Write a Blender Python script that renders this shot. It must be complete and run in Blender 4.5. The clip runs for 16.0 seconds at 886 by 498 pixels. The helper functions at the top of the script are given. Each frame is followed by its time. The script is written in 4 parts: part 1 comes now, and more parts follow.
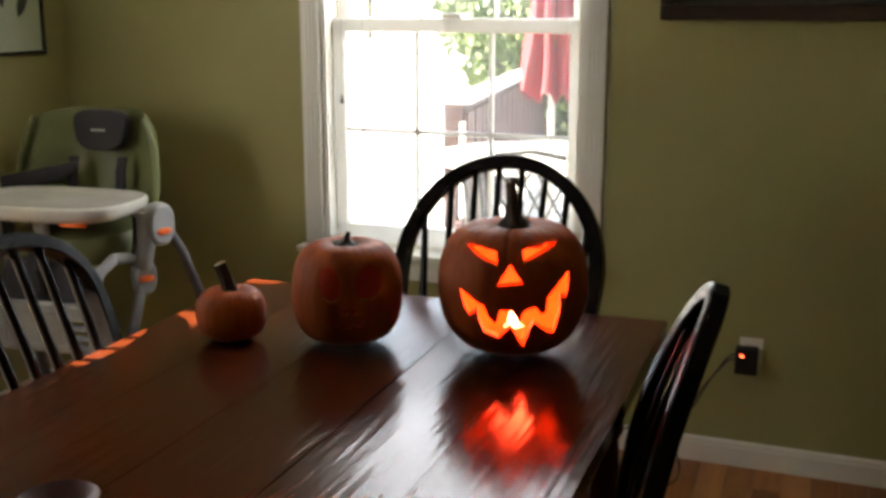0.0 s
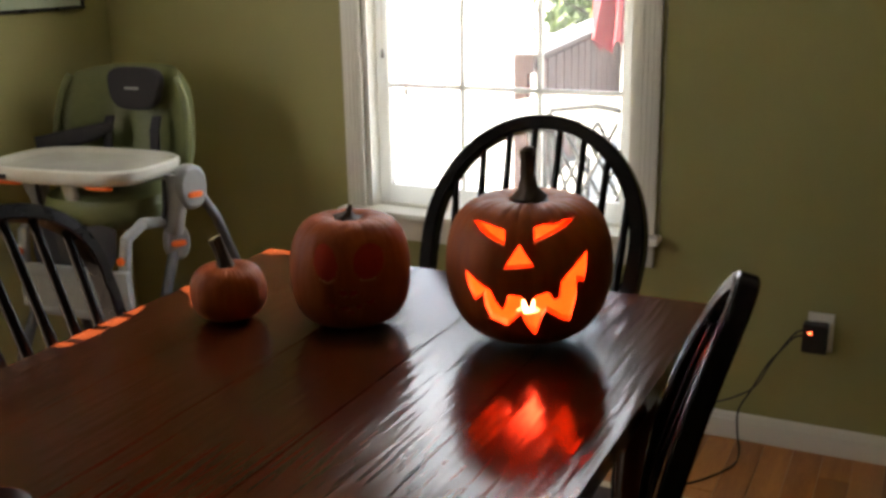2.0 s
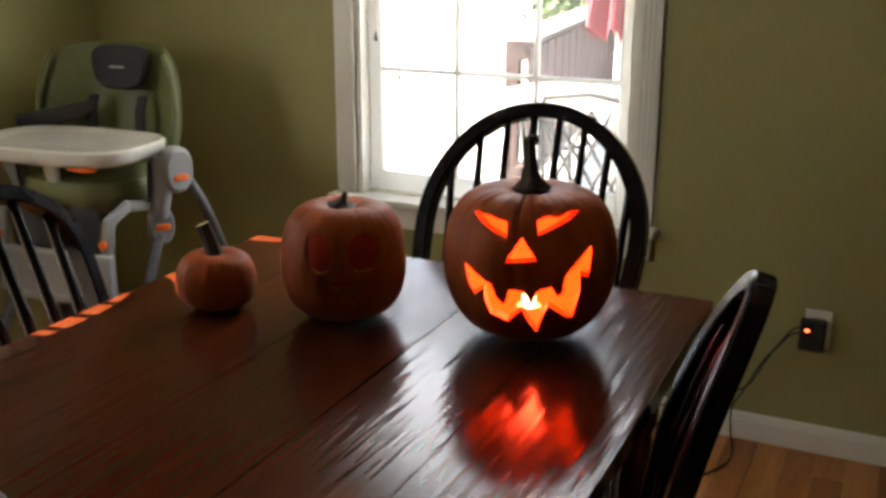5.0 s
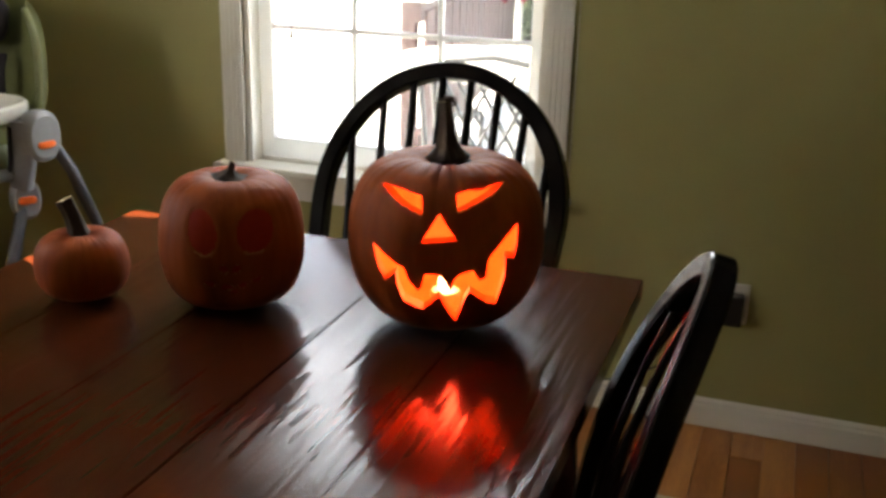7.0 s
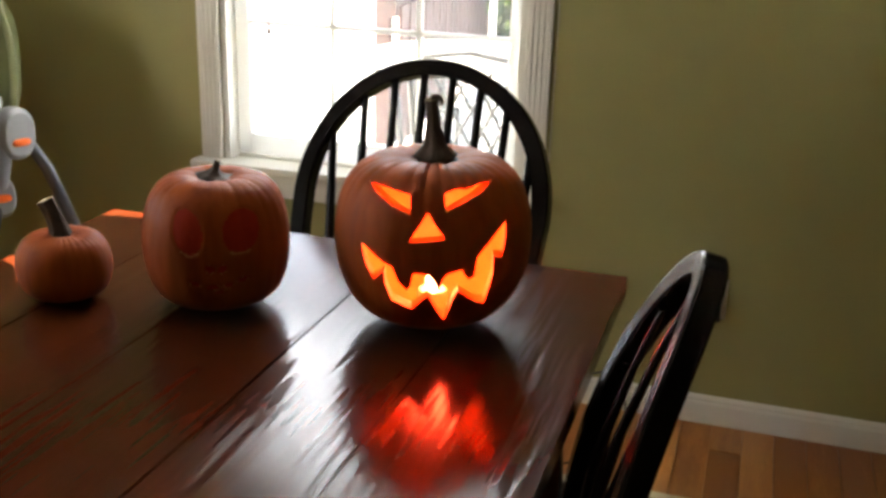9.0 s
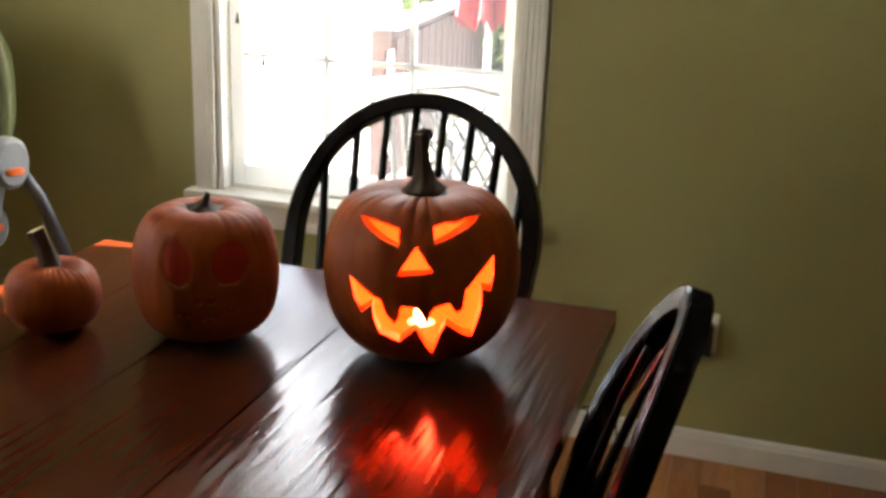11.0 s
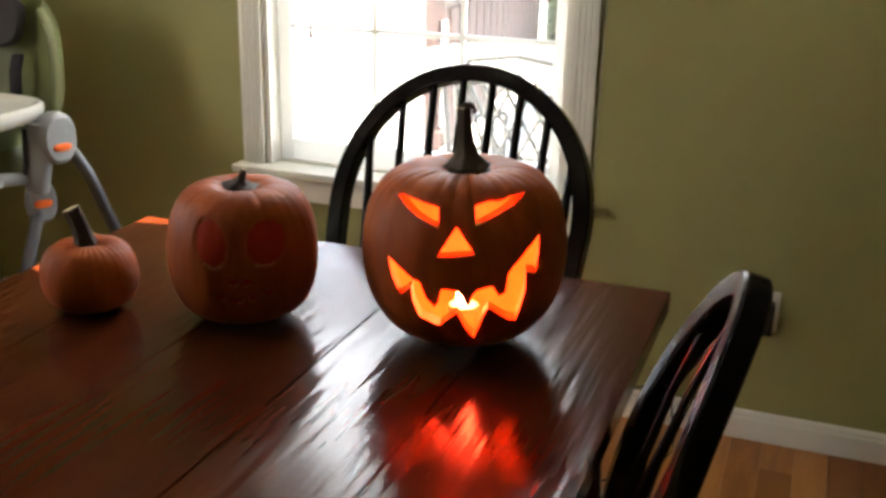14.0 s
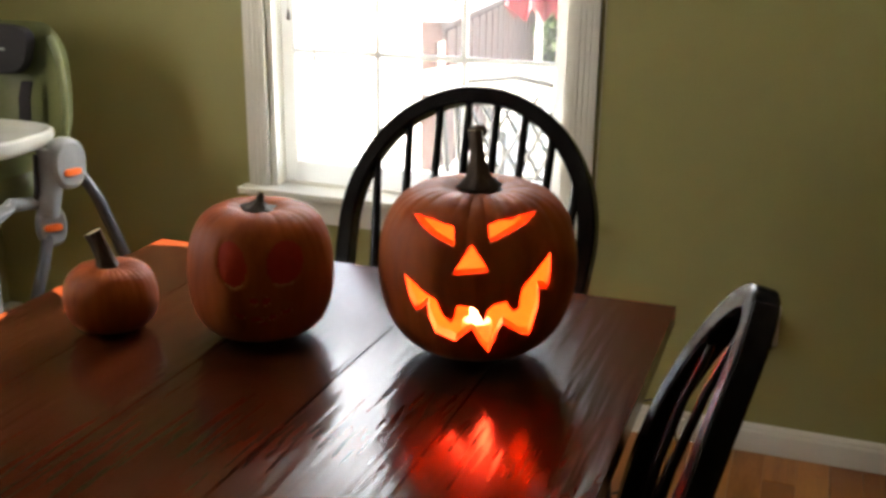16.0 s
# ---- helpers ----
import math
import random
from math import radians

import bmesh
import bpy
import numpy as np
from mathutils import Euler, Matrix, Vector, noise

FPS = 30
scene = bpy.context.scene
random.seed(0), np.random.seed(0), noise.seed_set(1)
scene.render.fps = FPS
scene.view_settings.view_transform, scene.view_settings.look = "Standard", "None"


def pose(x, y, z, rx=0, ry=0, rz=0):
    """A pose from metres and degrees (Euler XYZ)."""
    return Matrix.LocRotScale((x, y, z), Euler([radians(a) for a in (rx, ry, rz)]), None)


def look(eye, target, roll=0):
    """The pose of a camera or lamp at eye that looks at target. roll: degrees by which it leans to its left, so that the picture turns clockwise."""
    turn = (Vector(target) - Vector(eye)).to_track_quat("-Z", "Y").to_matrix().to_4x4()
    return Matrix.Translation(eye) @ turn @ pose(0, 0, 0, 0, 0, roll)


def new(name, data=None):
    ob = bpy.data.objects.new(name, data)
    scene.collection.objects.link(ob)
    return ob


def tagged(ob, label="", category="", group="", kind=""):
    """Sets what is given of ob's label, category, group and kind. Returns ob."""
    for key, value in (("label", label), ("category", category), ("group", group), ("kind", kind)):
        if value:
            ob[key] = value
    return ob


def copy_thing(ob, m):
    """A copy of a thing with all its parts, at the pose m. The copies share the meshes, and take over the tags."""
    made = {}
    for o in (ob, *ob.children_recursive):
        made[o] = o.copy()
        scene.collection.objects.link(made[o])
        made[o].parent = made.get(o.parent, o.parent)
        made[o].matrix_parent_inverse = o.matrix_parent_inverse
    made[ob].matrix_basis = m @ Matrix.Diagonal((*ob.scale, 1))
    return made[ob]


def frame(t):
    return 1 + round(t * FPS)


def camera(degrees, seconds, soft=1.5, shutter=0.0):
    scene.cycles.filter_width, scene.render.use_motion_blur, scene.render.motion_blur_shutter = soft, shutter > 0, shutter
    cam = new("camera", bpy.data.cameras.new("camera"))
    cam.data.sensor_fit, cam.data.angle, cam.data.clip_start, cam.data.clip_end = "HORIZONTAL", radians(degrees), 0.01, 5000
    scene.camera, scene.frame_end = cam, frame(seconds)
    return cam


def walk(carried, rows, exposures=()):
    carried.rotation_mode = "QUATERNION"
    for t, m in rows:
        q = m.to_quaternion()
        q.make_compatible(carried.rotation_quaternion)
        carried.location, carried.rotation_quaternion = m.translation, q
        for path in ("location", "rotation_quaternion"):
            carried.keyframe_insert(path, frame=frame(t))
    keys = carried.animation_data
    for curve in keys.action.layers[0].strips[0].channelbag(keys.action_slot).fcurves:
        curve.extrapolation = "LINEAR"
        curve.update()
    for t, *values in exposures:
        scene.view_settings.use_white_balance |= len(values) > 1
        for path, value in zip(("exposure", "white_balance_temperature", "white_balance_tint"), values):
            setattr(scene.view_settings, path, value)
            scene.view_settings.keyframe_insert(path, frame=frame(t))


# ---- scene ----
cam = camera(46.6, 16.0, soft=3.2, shutter=0.4)
PATH = [
    (0, (0.083, -0.176, 1.431), (-0.6, 1.646, 0.971), -0.0),
    (0.5, (0.076, -0.147, 1.425), (-0.55, 1.684, 0.918), -1.2),
    (1, (0.126, -0.057, 1.446), (-0.567, 1.751, 0.943), -0.8),
    (1.5, (0.185, 0.018, 1.441), (-0.627, 1.771, 0.923), -0.3),
    (2, (0.153, 0.075, 1.431), (-0.689, 1.802, 0.876), -1.1),
    (2.5, (0.114, 0.092, 1.427), (-0.69, 1.838, 0.876), -1.4),
    (3, (0.08, 0.096, 1.428), (-0.72, 1.838, 0.856), -1.0),
    (5.3, (0.1, 0.141, 1.416), (-0.709, 1.875, 0.834), 0.2),
    (5.5, (0.095, 0.176, 1.409), (-0.718, 1.906, 0.82), -0.3),
    (6, (0.023, 0.258, 1.398), (-0.704, 2.03, 0.82), -0.5),
    (6.5, (-0.006, 0.275, 1.39), (-0.664, 2.065, 0.788), 0.4),
    (7, (-0.007, 0.31, 1.372), (-0.614, 2.105, 0.734), 1.6),
    (7.5, (-0.014, 0.314, 1.37), (-0.575, 2.122, 0.724), 1.4),
    (8, (-0.021, 0.313, 1.375), (-0.577, 2.122, 0.728), 1.1),
    (8.5, (-0.023, 0.307, 1.375), (-0.583, 2.115, 0.729), 1.3),
    (8.7, (-0.031, 0.307, 1.376), (-0.587, 2.116, 0.726), 1.7),
    (11, (-0.021, 0.307, 1.382), (-0.573, 2.137, 0.792), 2.3),
    (11.5, (-0.016, 0.295, 1.388), (-0.573, 2.125, 0.803), 2.2),
    (12, (-0.019, 0.297, 1.387), (-0.618, 2.108, 0.786), 1.3),
    (12.5, (-0.02, 0.299, 1.387), (-0.638, 2.102, 0.783), 1.1),
    (13, (-0.022, 0.311, 1.383), (-0.639, 2.11, 0.765), 1.5),
    (13.2, (-0.018, 0.321, 1.389), (-0.642, 2.115, 0.762), 1.5),
    (13.5, (-0.021, 0.355, 1.38), (-0.664, 2.14, 0.748), 1.7),
    (14, (-0.02, 0.377, 1.375), (-0.672, 2.154, 0.728), 1.3),
    (14.5, (-0.019, 0.36, 1.38), (-0.64, 2.151, 0.742), 0.8),
    (15, (-0.019, 0.332, 1.383), (-0.641, 2.122, 0.746), 0.5),
    (15.5, (-0.021, 0.337, 1.383), (-0.644, 2.129, 0.751), 0.9),
    (16, (-0.032, 0.326, 1.387), (-0.678, 2.118, 0.776), 0.7),
]
EXPOSURES = [(0, 3.95), (1, 3.8), (2.5, 4.0), (5.5, 3.97), (6.5, 3.94), (7, 4.08), (8, 4.5), (11.5, 4.5), (16, 4.5)]
walk(cam, [(t, look(eye, target, roll)) for t, eye, target, roll in PATH], EXPOSURES)

# ---- light ----
SUN_TO = Vector((0.97, 0.23, 0.0)).normalized()
SUN_UP = 32.0
world = bpy.data.worlds.new("sky")
scene.world = world
world.use_nodes = True
wn = world.node_tree
sky = wn.nodes.new("ShaderNodeTexSky")
sky.sky_type = "NISHITA"
sky.sun_disc = False
sky.air_density, sky.dust_density, sky.ozone_density = 1.0, 0.2, 1.0
sky.sun_elevation = radians(SUN_UP)
sky.sun_rotation = math.atan2(-SUN_TO.x, -SUN_TO.y)
haze = wn.nodes.new("ShaderNodeHueSaturation")
haze.inputs["Saturation"].default_value = 0.40
wn.links.new(sky.outputs[0], haze.inputs["Color"])
wn.links.new(haze.outputs[0], wn.nodes["Background"].inputs[0])
wn.nodes["Background"].inputs[1].default_value = 0.09
sun = new("sun", bpy.data.lights.new("sun", "SUN"))
sun.data.energy = 5.0
sun.data.angle = radians(0.5)
sun.data.color = (1.0, 0.88, 0.70)
c, s = math.cos(radians(SUN_UP)), math.sin(radians(SUN_UP))
sun.matrix_world = look((0, 0, 8), (SUN_TO.x * c, SUN_TO.y * c, 8 - s))

# skylight that comes in by the window of the west wall
west_sky = new("west_skylight", bpy.data.lights.new("west_skylight", "AREA"))
west_sky.data.shape = "RECTANGLE"
west_sky.data.size, west_sky.data.size_y = 0.84, 0.76
west_sky.data.energy = 0.52
west_sky.data.color = (0.97, 0.98, 0.96)
west_sky.matrix_world = look((-2.645, 1.36, 1.40), (0, 1.75, 1.44))

# skylight that comes in by the upper half of the north window
win_sky = new("window_skylight", bpy.data.lights.new("window_skylight", "AREA"))
win_sky.data.shape = "RECTANGLE"
win_sky.data.size, win_sky.data.size_y = 0.80, 0.50
win_sky.data.energy = 0.85
win_sky.data.color = (1.0, 0.99, 0.97)
win_sky.matrix_world = look((-1.10, 3.150, 1.75), (-1.10, 0, 1.45))

# ---- materials ----
def mat(name, c1, c2, scale=8.0, rough=0.5, bump=0.1, stretch=(1, 1, 1), fine=60.0, metal=0.0, coat=0.0, vary=0.0, dist=0.002, rvary=0.1, spec=0.5, sss=0.0):
    m = bpy.data.materials.new(name)
    m.use_nodes = True
    nt = m.node_tree
    b = nt.nodes["Principled BSDF"]
    tc = nt.nodes.new("ShaderNodeTexCoord")
    mp = nt.nodes.new("ShaderNodeMapping")
    mp.inputs["Scale"].default_value = stretch
    nt.links.new(tc.outputs["Object"], mp.inputs["Vector"])
    big, small = nt.nodes.new("ShaderNodeTexNoise"), nt.nodes.new("ShaderNodeTexNoise")
    big.inputs["Scale"].default_value, small.inputs["Scale"].default_value = scale, fine
    big.inputs["Detail"].default_value, small.inputs["Detail"].default_value = 4, 5
    mix = nt.nodes.new("ShaderNodeMath")
    mix.operation = "MULTIPLY_ADD"
    mix.inputs[1].default_value = 0.35
    half = nt.nodes.new("ShaderNodeMath")
    half.operation = "MULTIPLY"
    half.inputs[1].default_value = 0.65
    for n in (big, small):
        nt.links.new(mp.outputs[0], n.inputs["Vector"])
    nt.links.new(big.outputs["Fac"], half.inputs[0])
    nt.links.new(small.outputs["Fac"], mix.inputs[0])
    nt.links.new(half.outputs[0], mix.inputs[2])
    src = mix.outputs[0]
    if vary:
        oi = nt.nodes.new("ShaderNodeObjectInfo")
        va = nt.nodes.new("ShaderNodeMath")
        va.operation = "MULTIPLY_ADD"
        va.inputs[1].default_value = vary
        nt.links.new(oi.outputs["Random"], va.inputs[0])
        nt.links.new(src, va.inputs[2])
        sb = nt.nodes.new("ShaderNodeMath")
        sb.operation = "SUBTRACT"
        sb.inputs[1].default_value = vary / 2
        nt.links.new(va.outputs[0], sb.inputs[0])
        src = sb.outputs[0]
    ramp = nt.nodes.new("ShaderNodeValToRGB")
    ramp.color_ramp.elements[0].position, ramp.color_ramp.elements[1].position = 0.3, 0.7
    ramp.color_ramp.elements[0].color, ramp.color_ramp.elements[1].color = (*c1, 1), (*c2, 1)
    nt.links.new(src, ramp.inputs[0])
    nt.links.new(ramp.outputs[0], b.inputs["Base Color"])
    mr = nt.nodes.new("ShaderNodeMapRange")
    mr.inputs["To Min"].default_value, mr.inputs["To Max"].default_value = max(0.02, rough - rvary), min(1, rough + rvary)
    nt.links.new(big.outputs["Fac"], mr.inputs["Value"])
    nt.links.new(mr.outputs[0], b.inputs["Roughness"])
    if bump:
        bp = nt.nodes.new("ShaderNodeBump")
        bp.inputs["Strength"].default_value, bp.inputs["Distance"].default_value = bump, dist
        nt.links.new(small.outputs["Fac"], bp.inputs["Height"])
        nt.links.new(bp.outputs[0], b.inputs["Normal"])
    b.inputs["Metallic"].default_value = metal
    b.inputs["Coat Weight"].default_value = coat
    b.inputs["Specular IOR Level"].default_value = spec
    if sss:
        b.inputs["Subsurface Weight"].default_value = sss
        b.inputs["Subsurface Radius"].default_value = (0.022, 0.008, 0.004)
        b.inputs["Subsurface Scale"].default_value = 1.0
    return m


def glow(name, colour, strength):
    m = bpy.data.materials.new(name)
    m.use_nodes = True
    b = m.node_tree.nodes["Principled BSDF"]
    b.inputs["Base Color"].default_value = (0.9, 0.9, 0.9, 1)
    b.inputs["Emission Color"].default_value = (*colour, 1)
    b.inputs["Emission Strength"].default_value = strength
    return m


def glass(name):
    m = bpy.data.materials.new(name)
    m.use_nodes = True
    b = m.node_tree.nodes["Principled BSDF"]
    b.inputs["Transmission Weight"].default_value = 1.0
    b.inputs["Roughness"].default_value = 0.0
    b.inputs["IOR"].default_value = 1.02
    # a translucent share, added as pale haze that imitates glare in the window
    nt = m.node_tree
    veil = nt.nodes.new("ShaderNodeBsdfTranslucent")
    veil.inputs[0].default_value = (0.85, 0.85, 0.85, 1)
    veil_noise = nt.nodes.new("ShaderNodeTexNoise")
    veil_noise.inputs["Scale"].default_value = 3.0
    amount = nt.nodes.new("ShaderNodeMapRange")
    amount.inputs["To Min"].default_value, amount.inputs["To Max"].default_value = 0.012, 0.035
    mix = nt.nodes.new("ShaderNodeMixShader")
    nt.links.new(veil_noise.outputs["Fac"], amount.inputs["Value"])
    nt.links.new(amount.outputs[0], mix.inputs[0])
    nt.links.new(b.outputs[0], mix.inputs[1])
    nt.links.new(veil.outputs[0], mix.inputs[2])
    nt.links.new(mix.outputs[0], nt.nodes["Material Output"].inputs["Surface"])
    return m


WALL = mat("sage_paint", (0.330, 0.298, 0.108), (0.365, 0.333, 0.128), scale=1.6, rough=0.6, bump=0.12, fine=180)
CEIL = mat("ceiling_paint", (0.74, 0.73, 0.7), (0.8, 0.79, 0.76), scale=2, rough=0.8, bump=0.1, fine=120)
TRIM = mat("white_trim_paint", (0.80, 0.765, 0.68), (0.86, 0.83, 0.75), scale=5, rough=0.35, bump=0.06, fine=60)
FLOOR = mat("orange_pine_floor", (0.29, 0.100, 0.026), (0.54, 0.23, 0.068), scale=3, rough=0.36, bump=0.15, stretch=(9, 1, 1), fine=22, vary=0.6)
BLACK = mat("black_lacquer", (0.005, 0.004, 0.004), (0.011, 0.009, 0.008), scale=10, rough=0.22, bump=0.08, fine=50, spec=0.16)
GLASS = glass("window_glass")
RIND = mat("pumpkin_rind", (0.18, 0.029, 0.003), (0.36, 0.075, 0.007), scale=14, rough=0.6, bump=0.45, stretch=(1, 1, 0.16), fine=75, dist=0.0022, spec=0.16, sss=0.05)
FLESH = mat("pumpkin_flesh", (0.68, 0.33, 0.06), (0.80, 0.42, 0.09), scale=20, rough=0.55, bump=0.4, fine=90, dist=0.002)
SCRAPED = mat("scraped_rind", (0.27, 0.018, 0.006), (0.35, 0.028, 0.008), scale=30, rough=0.6, bump=0.5, fine=110, spec=0.1)
PALE = mat("pale_rind_edge", (0.34, 0.11, 0.022), (0.42, 0.16, 0.04), scale=30, rough=0.6, bump=0.3, fine=90)
STEM = mat("dry_stem", (0.028, 0.015, 0.007), (0.075, 0.042, 0.020), scale=14, rough=0.8, bump=0.7, stretch=(4, 4, 1), fine=40, dist=0.003)
STEM_END = mat("cut_stem_end", (0.34, 0.25, 0.12), (0.5, 0.4, 0.22), scale=40, rough=0.85, bump=0.4, fine=120)


def table_wood():
    m = mat("scraped_dark_wood", (0.044, 0.0078, 0.0024), (0.066, 0.0128, 0.0038), scale=2.2, rough=0.18, bump=0.0, stretch=(7, 0.8, 1), fine=26, vary=0.14, rvary=0.05, spec=0.23)
    nt = m.node_tree
    b = nt.nodes["Principled BSDF"]
    tc = nt.nodes["Texture Coordinate"]
    geo = nt.nodes.new("ShaderNodeNewGeometry")
    # broad hand-plane scallops along the boards, short chatter across them, fine grain
    def layer(scale, stretch, detail):
        mp = nt.nodes.new("ShaderNodeMapping")
        mp.inputs["Scale"].default_value = stretch
        mp.inputs["Rotation"].default_value = (0, 0, radians(-5))
        nt.links.new(geo.outputs["Position"], mp.inputs["Vector"])
        n = nt.nodes.new("ShaderNodeTexNoise")
        n.inputs["Scale"].default_value = scale
        n.inputs["Detail"].default_value = detail
        nt.links.new(mp.outputs[0], n.inputs["Vector"])
        return n
    a, g = layer(9, (7.4, 0.62, 1), 1.0), layer(60, (3, 0.25, 1), 4)
    last = None
    for n, strength, d in ((a, 0.42, 0.0030), (g, 0.10, 0.0008)):
        bp = nt.nodes.new("ShaderNodeBump")
        bp.inputs["Strength"].default_value, bp.inputs["Distance"].default_value = strength, d
        nt.links.new(n.outputs["Fac"], bp.inputs["Height"])
        if last:
            nt.links.new(last.outputs[0], bp.inputs["Normal"])
        last = bp
    nt.links.new(last.outputs[0], b.inputs["Normal"])
    return m


TABLE = table_wood()


def sash_glare():
    """White of the sashes; translucency added so they glow as if washed by glare."""
    m = mat("white_sash_glare", (0.80, 0.79, 0.77), (0.86, 0.85, 0.83), scale=5, rough=0.35, bump=0.04, fine=60)
    nt = m.node_tree
    thin = nt.nodes.new("ShaderNodeBsdfTranslucent")
    thin.inputs[0].default_value = (0.85, 0.84, 0.80, 1)
    mix = nt.nodes.new("ShaderNodeMixShader")
    mix.inputs[0].default_value = 0.42
    nt.links.new(nt.nodes["Principled BSDF"].outputs[0], mix.inputs[1])
    nt.links.new(thin.outputs[0], mix.inputs[2])
    nt.links.new(mix.outputs[0], nt.nodes["Material Output"].inputs["Surface"])
    return m


SASH_GLARE = sash_glare()

# ---- mesh helpers ----
def mesh_of(name, bm, materials, smooth=False):
    me = bpy.data.meshes.new(name)
    bmesh.ops.recalc_face_normals(bm, faces=bm.faces[:])
    bm.to_mesh(me)
    bm.free()
    for m in materials if isinstance(materials, (list, tuple)) else [materials]:
        me.materials.append(m)
    if smooth:
        me.polygons.foreach_set("use_smooth", [True] * len(me.polygons))
        me.set_sharp_from_angle(angle=radians(40))
    return me


def part(name, bm, material, parent=None, label="", smooth=False, at=None):
    ob = new(name, mesh_of(name, bm, material, smooth))
    if parent:
        ob.parent = parent
    if at is not None:
        ob.matrix_basis = at
    if label:
        ob["label"] = label
    return ob


def thing(name, m, label, category, group="", kind=""):
    ob = new(name)
    ob.empty_display_size = 0.1
    ob.matrix_basis = m
    return tagged(ob, label, category, group, kind)


def box(bm, x0, x1, y0, y1, z0, z1, bevel=0.0, seg=2, m=None):
    r = bmesh.ops.create_cube(bm, size=1.0, matrix=Matrix.Translation(((x0 + x1) / 2, (y0 + y1) / 2, (z0 + z1) / 2)) @ Matrix.Diagonal((abs(x1 - x0), abs(y1 - y0), abs(z1 - z0), 1)))
    vs = r["verts"]
    if bevel:
        es = list({e for v in vs for e in v.link_edges})
        q = bmesh.ops.bevel(bm, geom=es, offset=bevel, segments=seg, affect="EDGES", profile=0.6)
        vs = list({v for f in q["faces"] for v in f.verts} | {v for v in vs if v.is_valid})
    if m is not None:
        bmesh.ops.transform(bm, matrix=m, verts=[v for v in vs if v.is_valid])
    return bm


def new_box(*a, **k):
    return box(bmesh.new(), *a, **k)


def sweep(bm, pts, size, n=10, power=2.0, up=Vector((0, 1, 0)), closed=False, chamfer=0.0):
    """A tube along pts; size: a radius, a (half width, half depth), or one of these for each point. power above 2 squares the section."""
    pts = [Vector(p) for p in pts]
    rings = []
    for i, p in enumerate(pts):
        a, b = pts[max(i - 1, 0)], pts[min(i + 1, len(pts) - 1)]
        if closed:
            a, b = pts[i - 1], pts[(i + 1) % len(pts)]
        d = (b - a).normalized()
        side = d.cross(up)
        if side.length < 1e-4:
            side = d.cross(Vector((1, 0, 0)))
        side.normalize()
        top = side.cross(d).normalized()
        s = size[i] if isinstance(size, list) else size
        w, h = s if isinstance(s, tuple) else (s, s)
        ring = []
        if chamfer:
            cw, ch = w - chamfer, h - chamfer
            n = 8
            for x, y in ((w, -ch), (w, ch), (cw, h), (-cw, h), (-w, ch), (-w, -ch), (-cw, -h), (cw, -h)):
                ring.append(bm.verts.new(p + side * x + top * y))
            rings.append(ring)
            continue
        for k in range(n):
            t = 2 * math.pi * (k + 0.5) / n
            c, q = math.cos(t), math.sin(t)
            e = 2 / power
            ring.append(bm.verts.new(p + side * w * math.copysign(abs(c) ** e, c) + top * h * math.copysign(abs(q) ** e, q)))
        rings.append(ring)
    m = len(rings)
    for i in range(m if closed else m - 1):
        r, t = rings[i], rings[(i + 1) % m]
        for k in range(n):
            bm.faces.new((r[k], r[(k + 1) % n], t[(k + 1) % n], t[k]))
    if not closed:
        bm.faces.new(rings[0])
        bm.faces.new(rings[-1][::-1])
    return bm


def tube(pts, size, **k):
    return sweep(bmesh.new(), pts, size, **k)


def lathe(profile, n=32):
    bm = bmesh.new()
    rings = []
    for r, z in profile:
        rings.append([bm.verts.new((r * math.cos(2 * math.pi * k / n), r * math.sin(2 * math.pi * k / n), z)) for k in range(n)] if r > 1e-5 else [bm.verts.new((0, 0, z))])
    for a, b in zip(rings, rings[1:]):
        for k in range(n):
            f = [a[k % len(a)], a[(k + 1) % len(a)], b[(k + 1) % len(b)], b[k % len(b)]]
            f = list(dict.fromkeys(f))
            if len(f) > 2:
                bm.faces.new(f)
    return bm


# ---- the room ----
WEST, EAST, SOUTH, NORTH, TOP = -2.62, 3.4, -3.6, 3.006, 2.44
WX0, WX1, WZ0, WZ1 = -1.555, -0.640, 0.585, 2.06
T = 0.16
bm = new_box(WEST - T, WX0, NORTH, NORTH + T, -0.3, TOP)
box(bm, WX1, EAST + T, NORTH, NORTH + T, -0.3, TOP)
box(bm, WX0, WX1, NORTH, NORTH + T, -0.3, WZ0)
box(bm, WX0, WX1, NORTH, NORTH + T, WZ1, TOP)
tagged(part("wall_north", bm, WALL), "sage green painted wall with a tall window", "wall", kind="structure")
DY0, DY1, DZ0, DZ1 = 0.93, 1.79, 0.98, 1.828
bm = new_box(WEST - T, WEST, SOUTH, DY0, -0.3, TOP)
box(bm, WEST - T, WEST, DY1, NORTH, -0.3, TOP)
box(bm, WEST - T, WEST, DY0, DY1, DZ1, TOP)
box(bm, WEST - T, WEST, DY0, DY1, -0.3, DZ0)
tagged(part("wall_west", bm, WALL), "sage green painted wall with a hanging picture", "wall", kind="structure")
tagged(part("wall_south", new_box(WEST - T, EAST + T, SOUTH - T, SOUTH, -0.3, TOP), WALL), "plain sage green painted wall", "wall", kind="structure")
tagged(part("wall_east", new_box(EAST, EAST + T, SOUTH, NORTH, -0.3, TOP), WALL), "plain sage green painted wall", "wall", kind="structure")
tagged(part("ceiling", new_box(WEST - T, EAST + T, SOUTH - T, NORTH + T, TOP, TOP + 0.12), CEIL), "plain white painted ceiling", "ceiling", kind="structure")


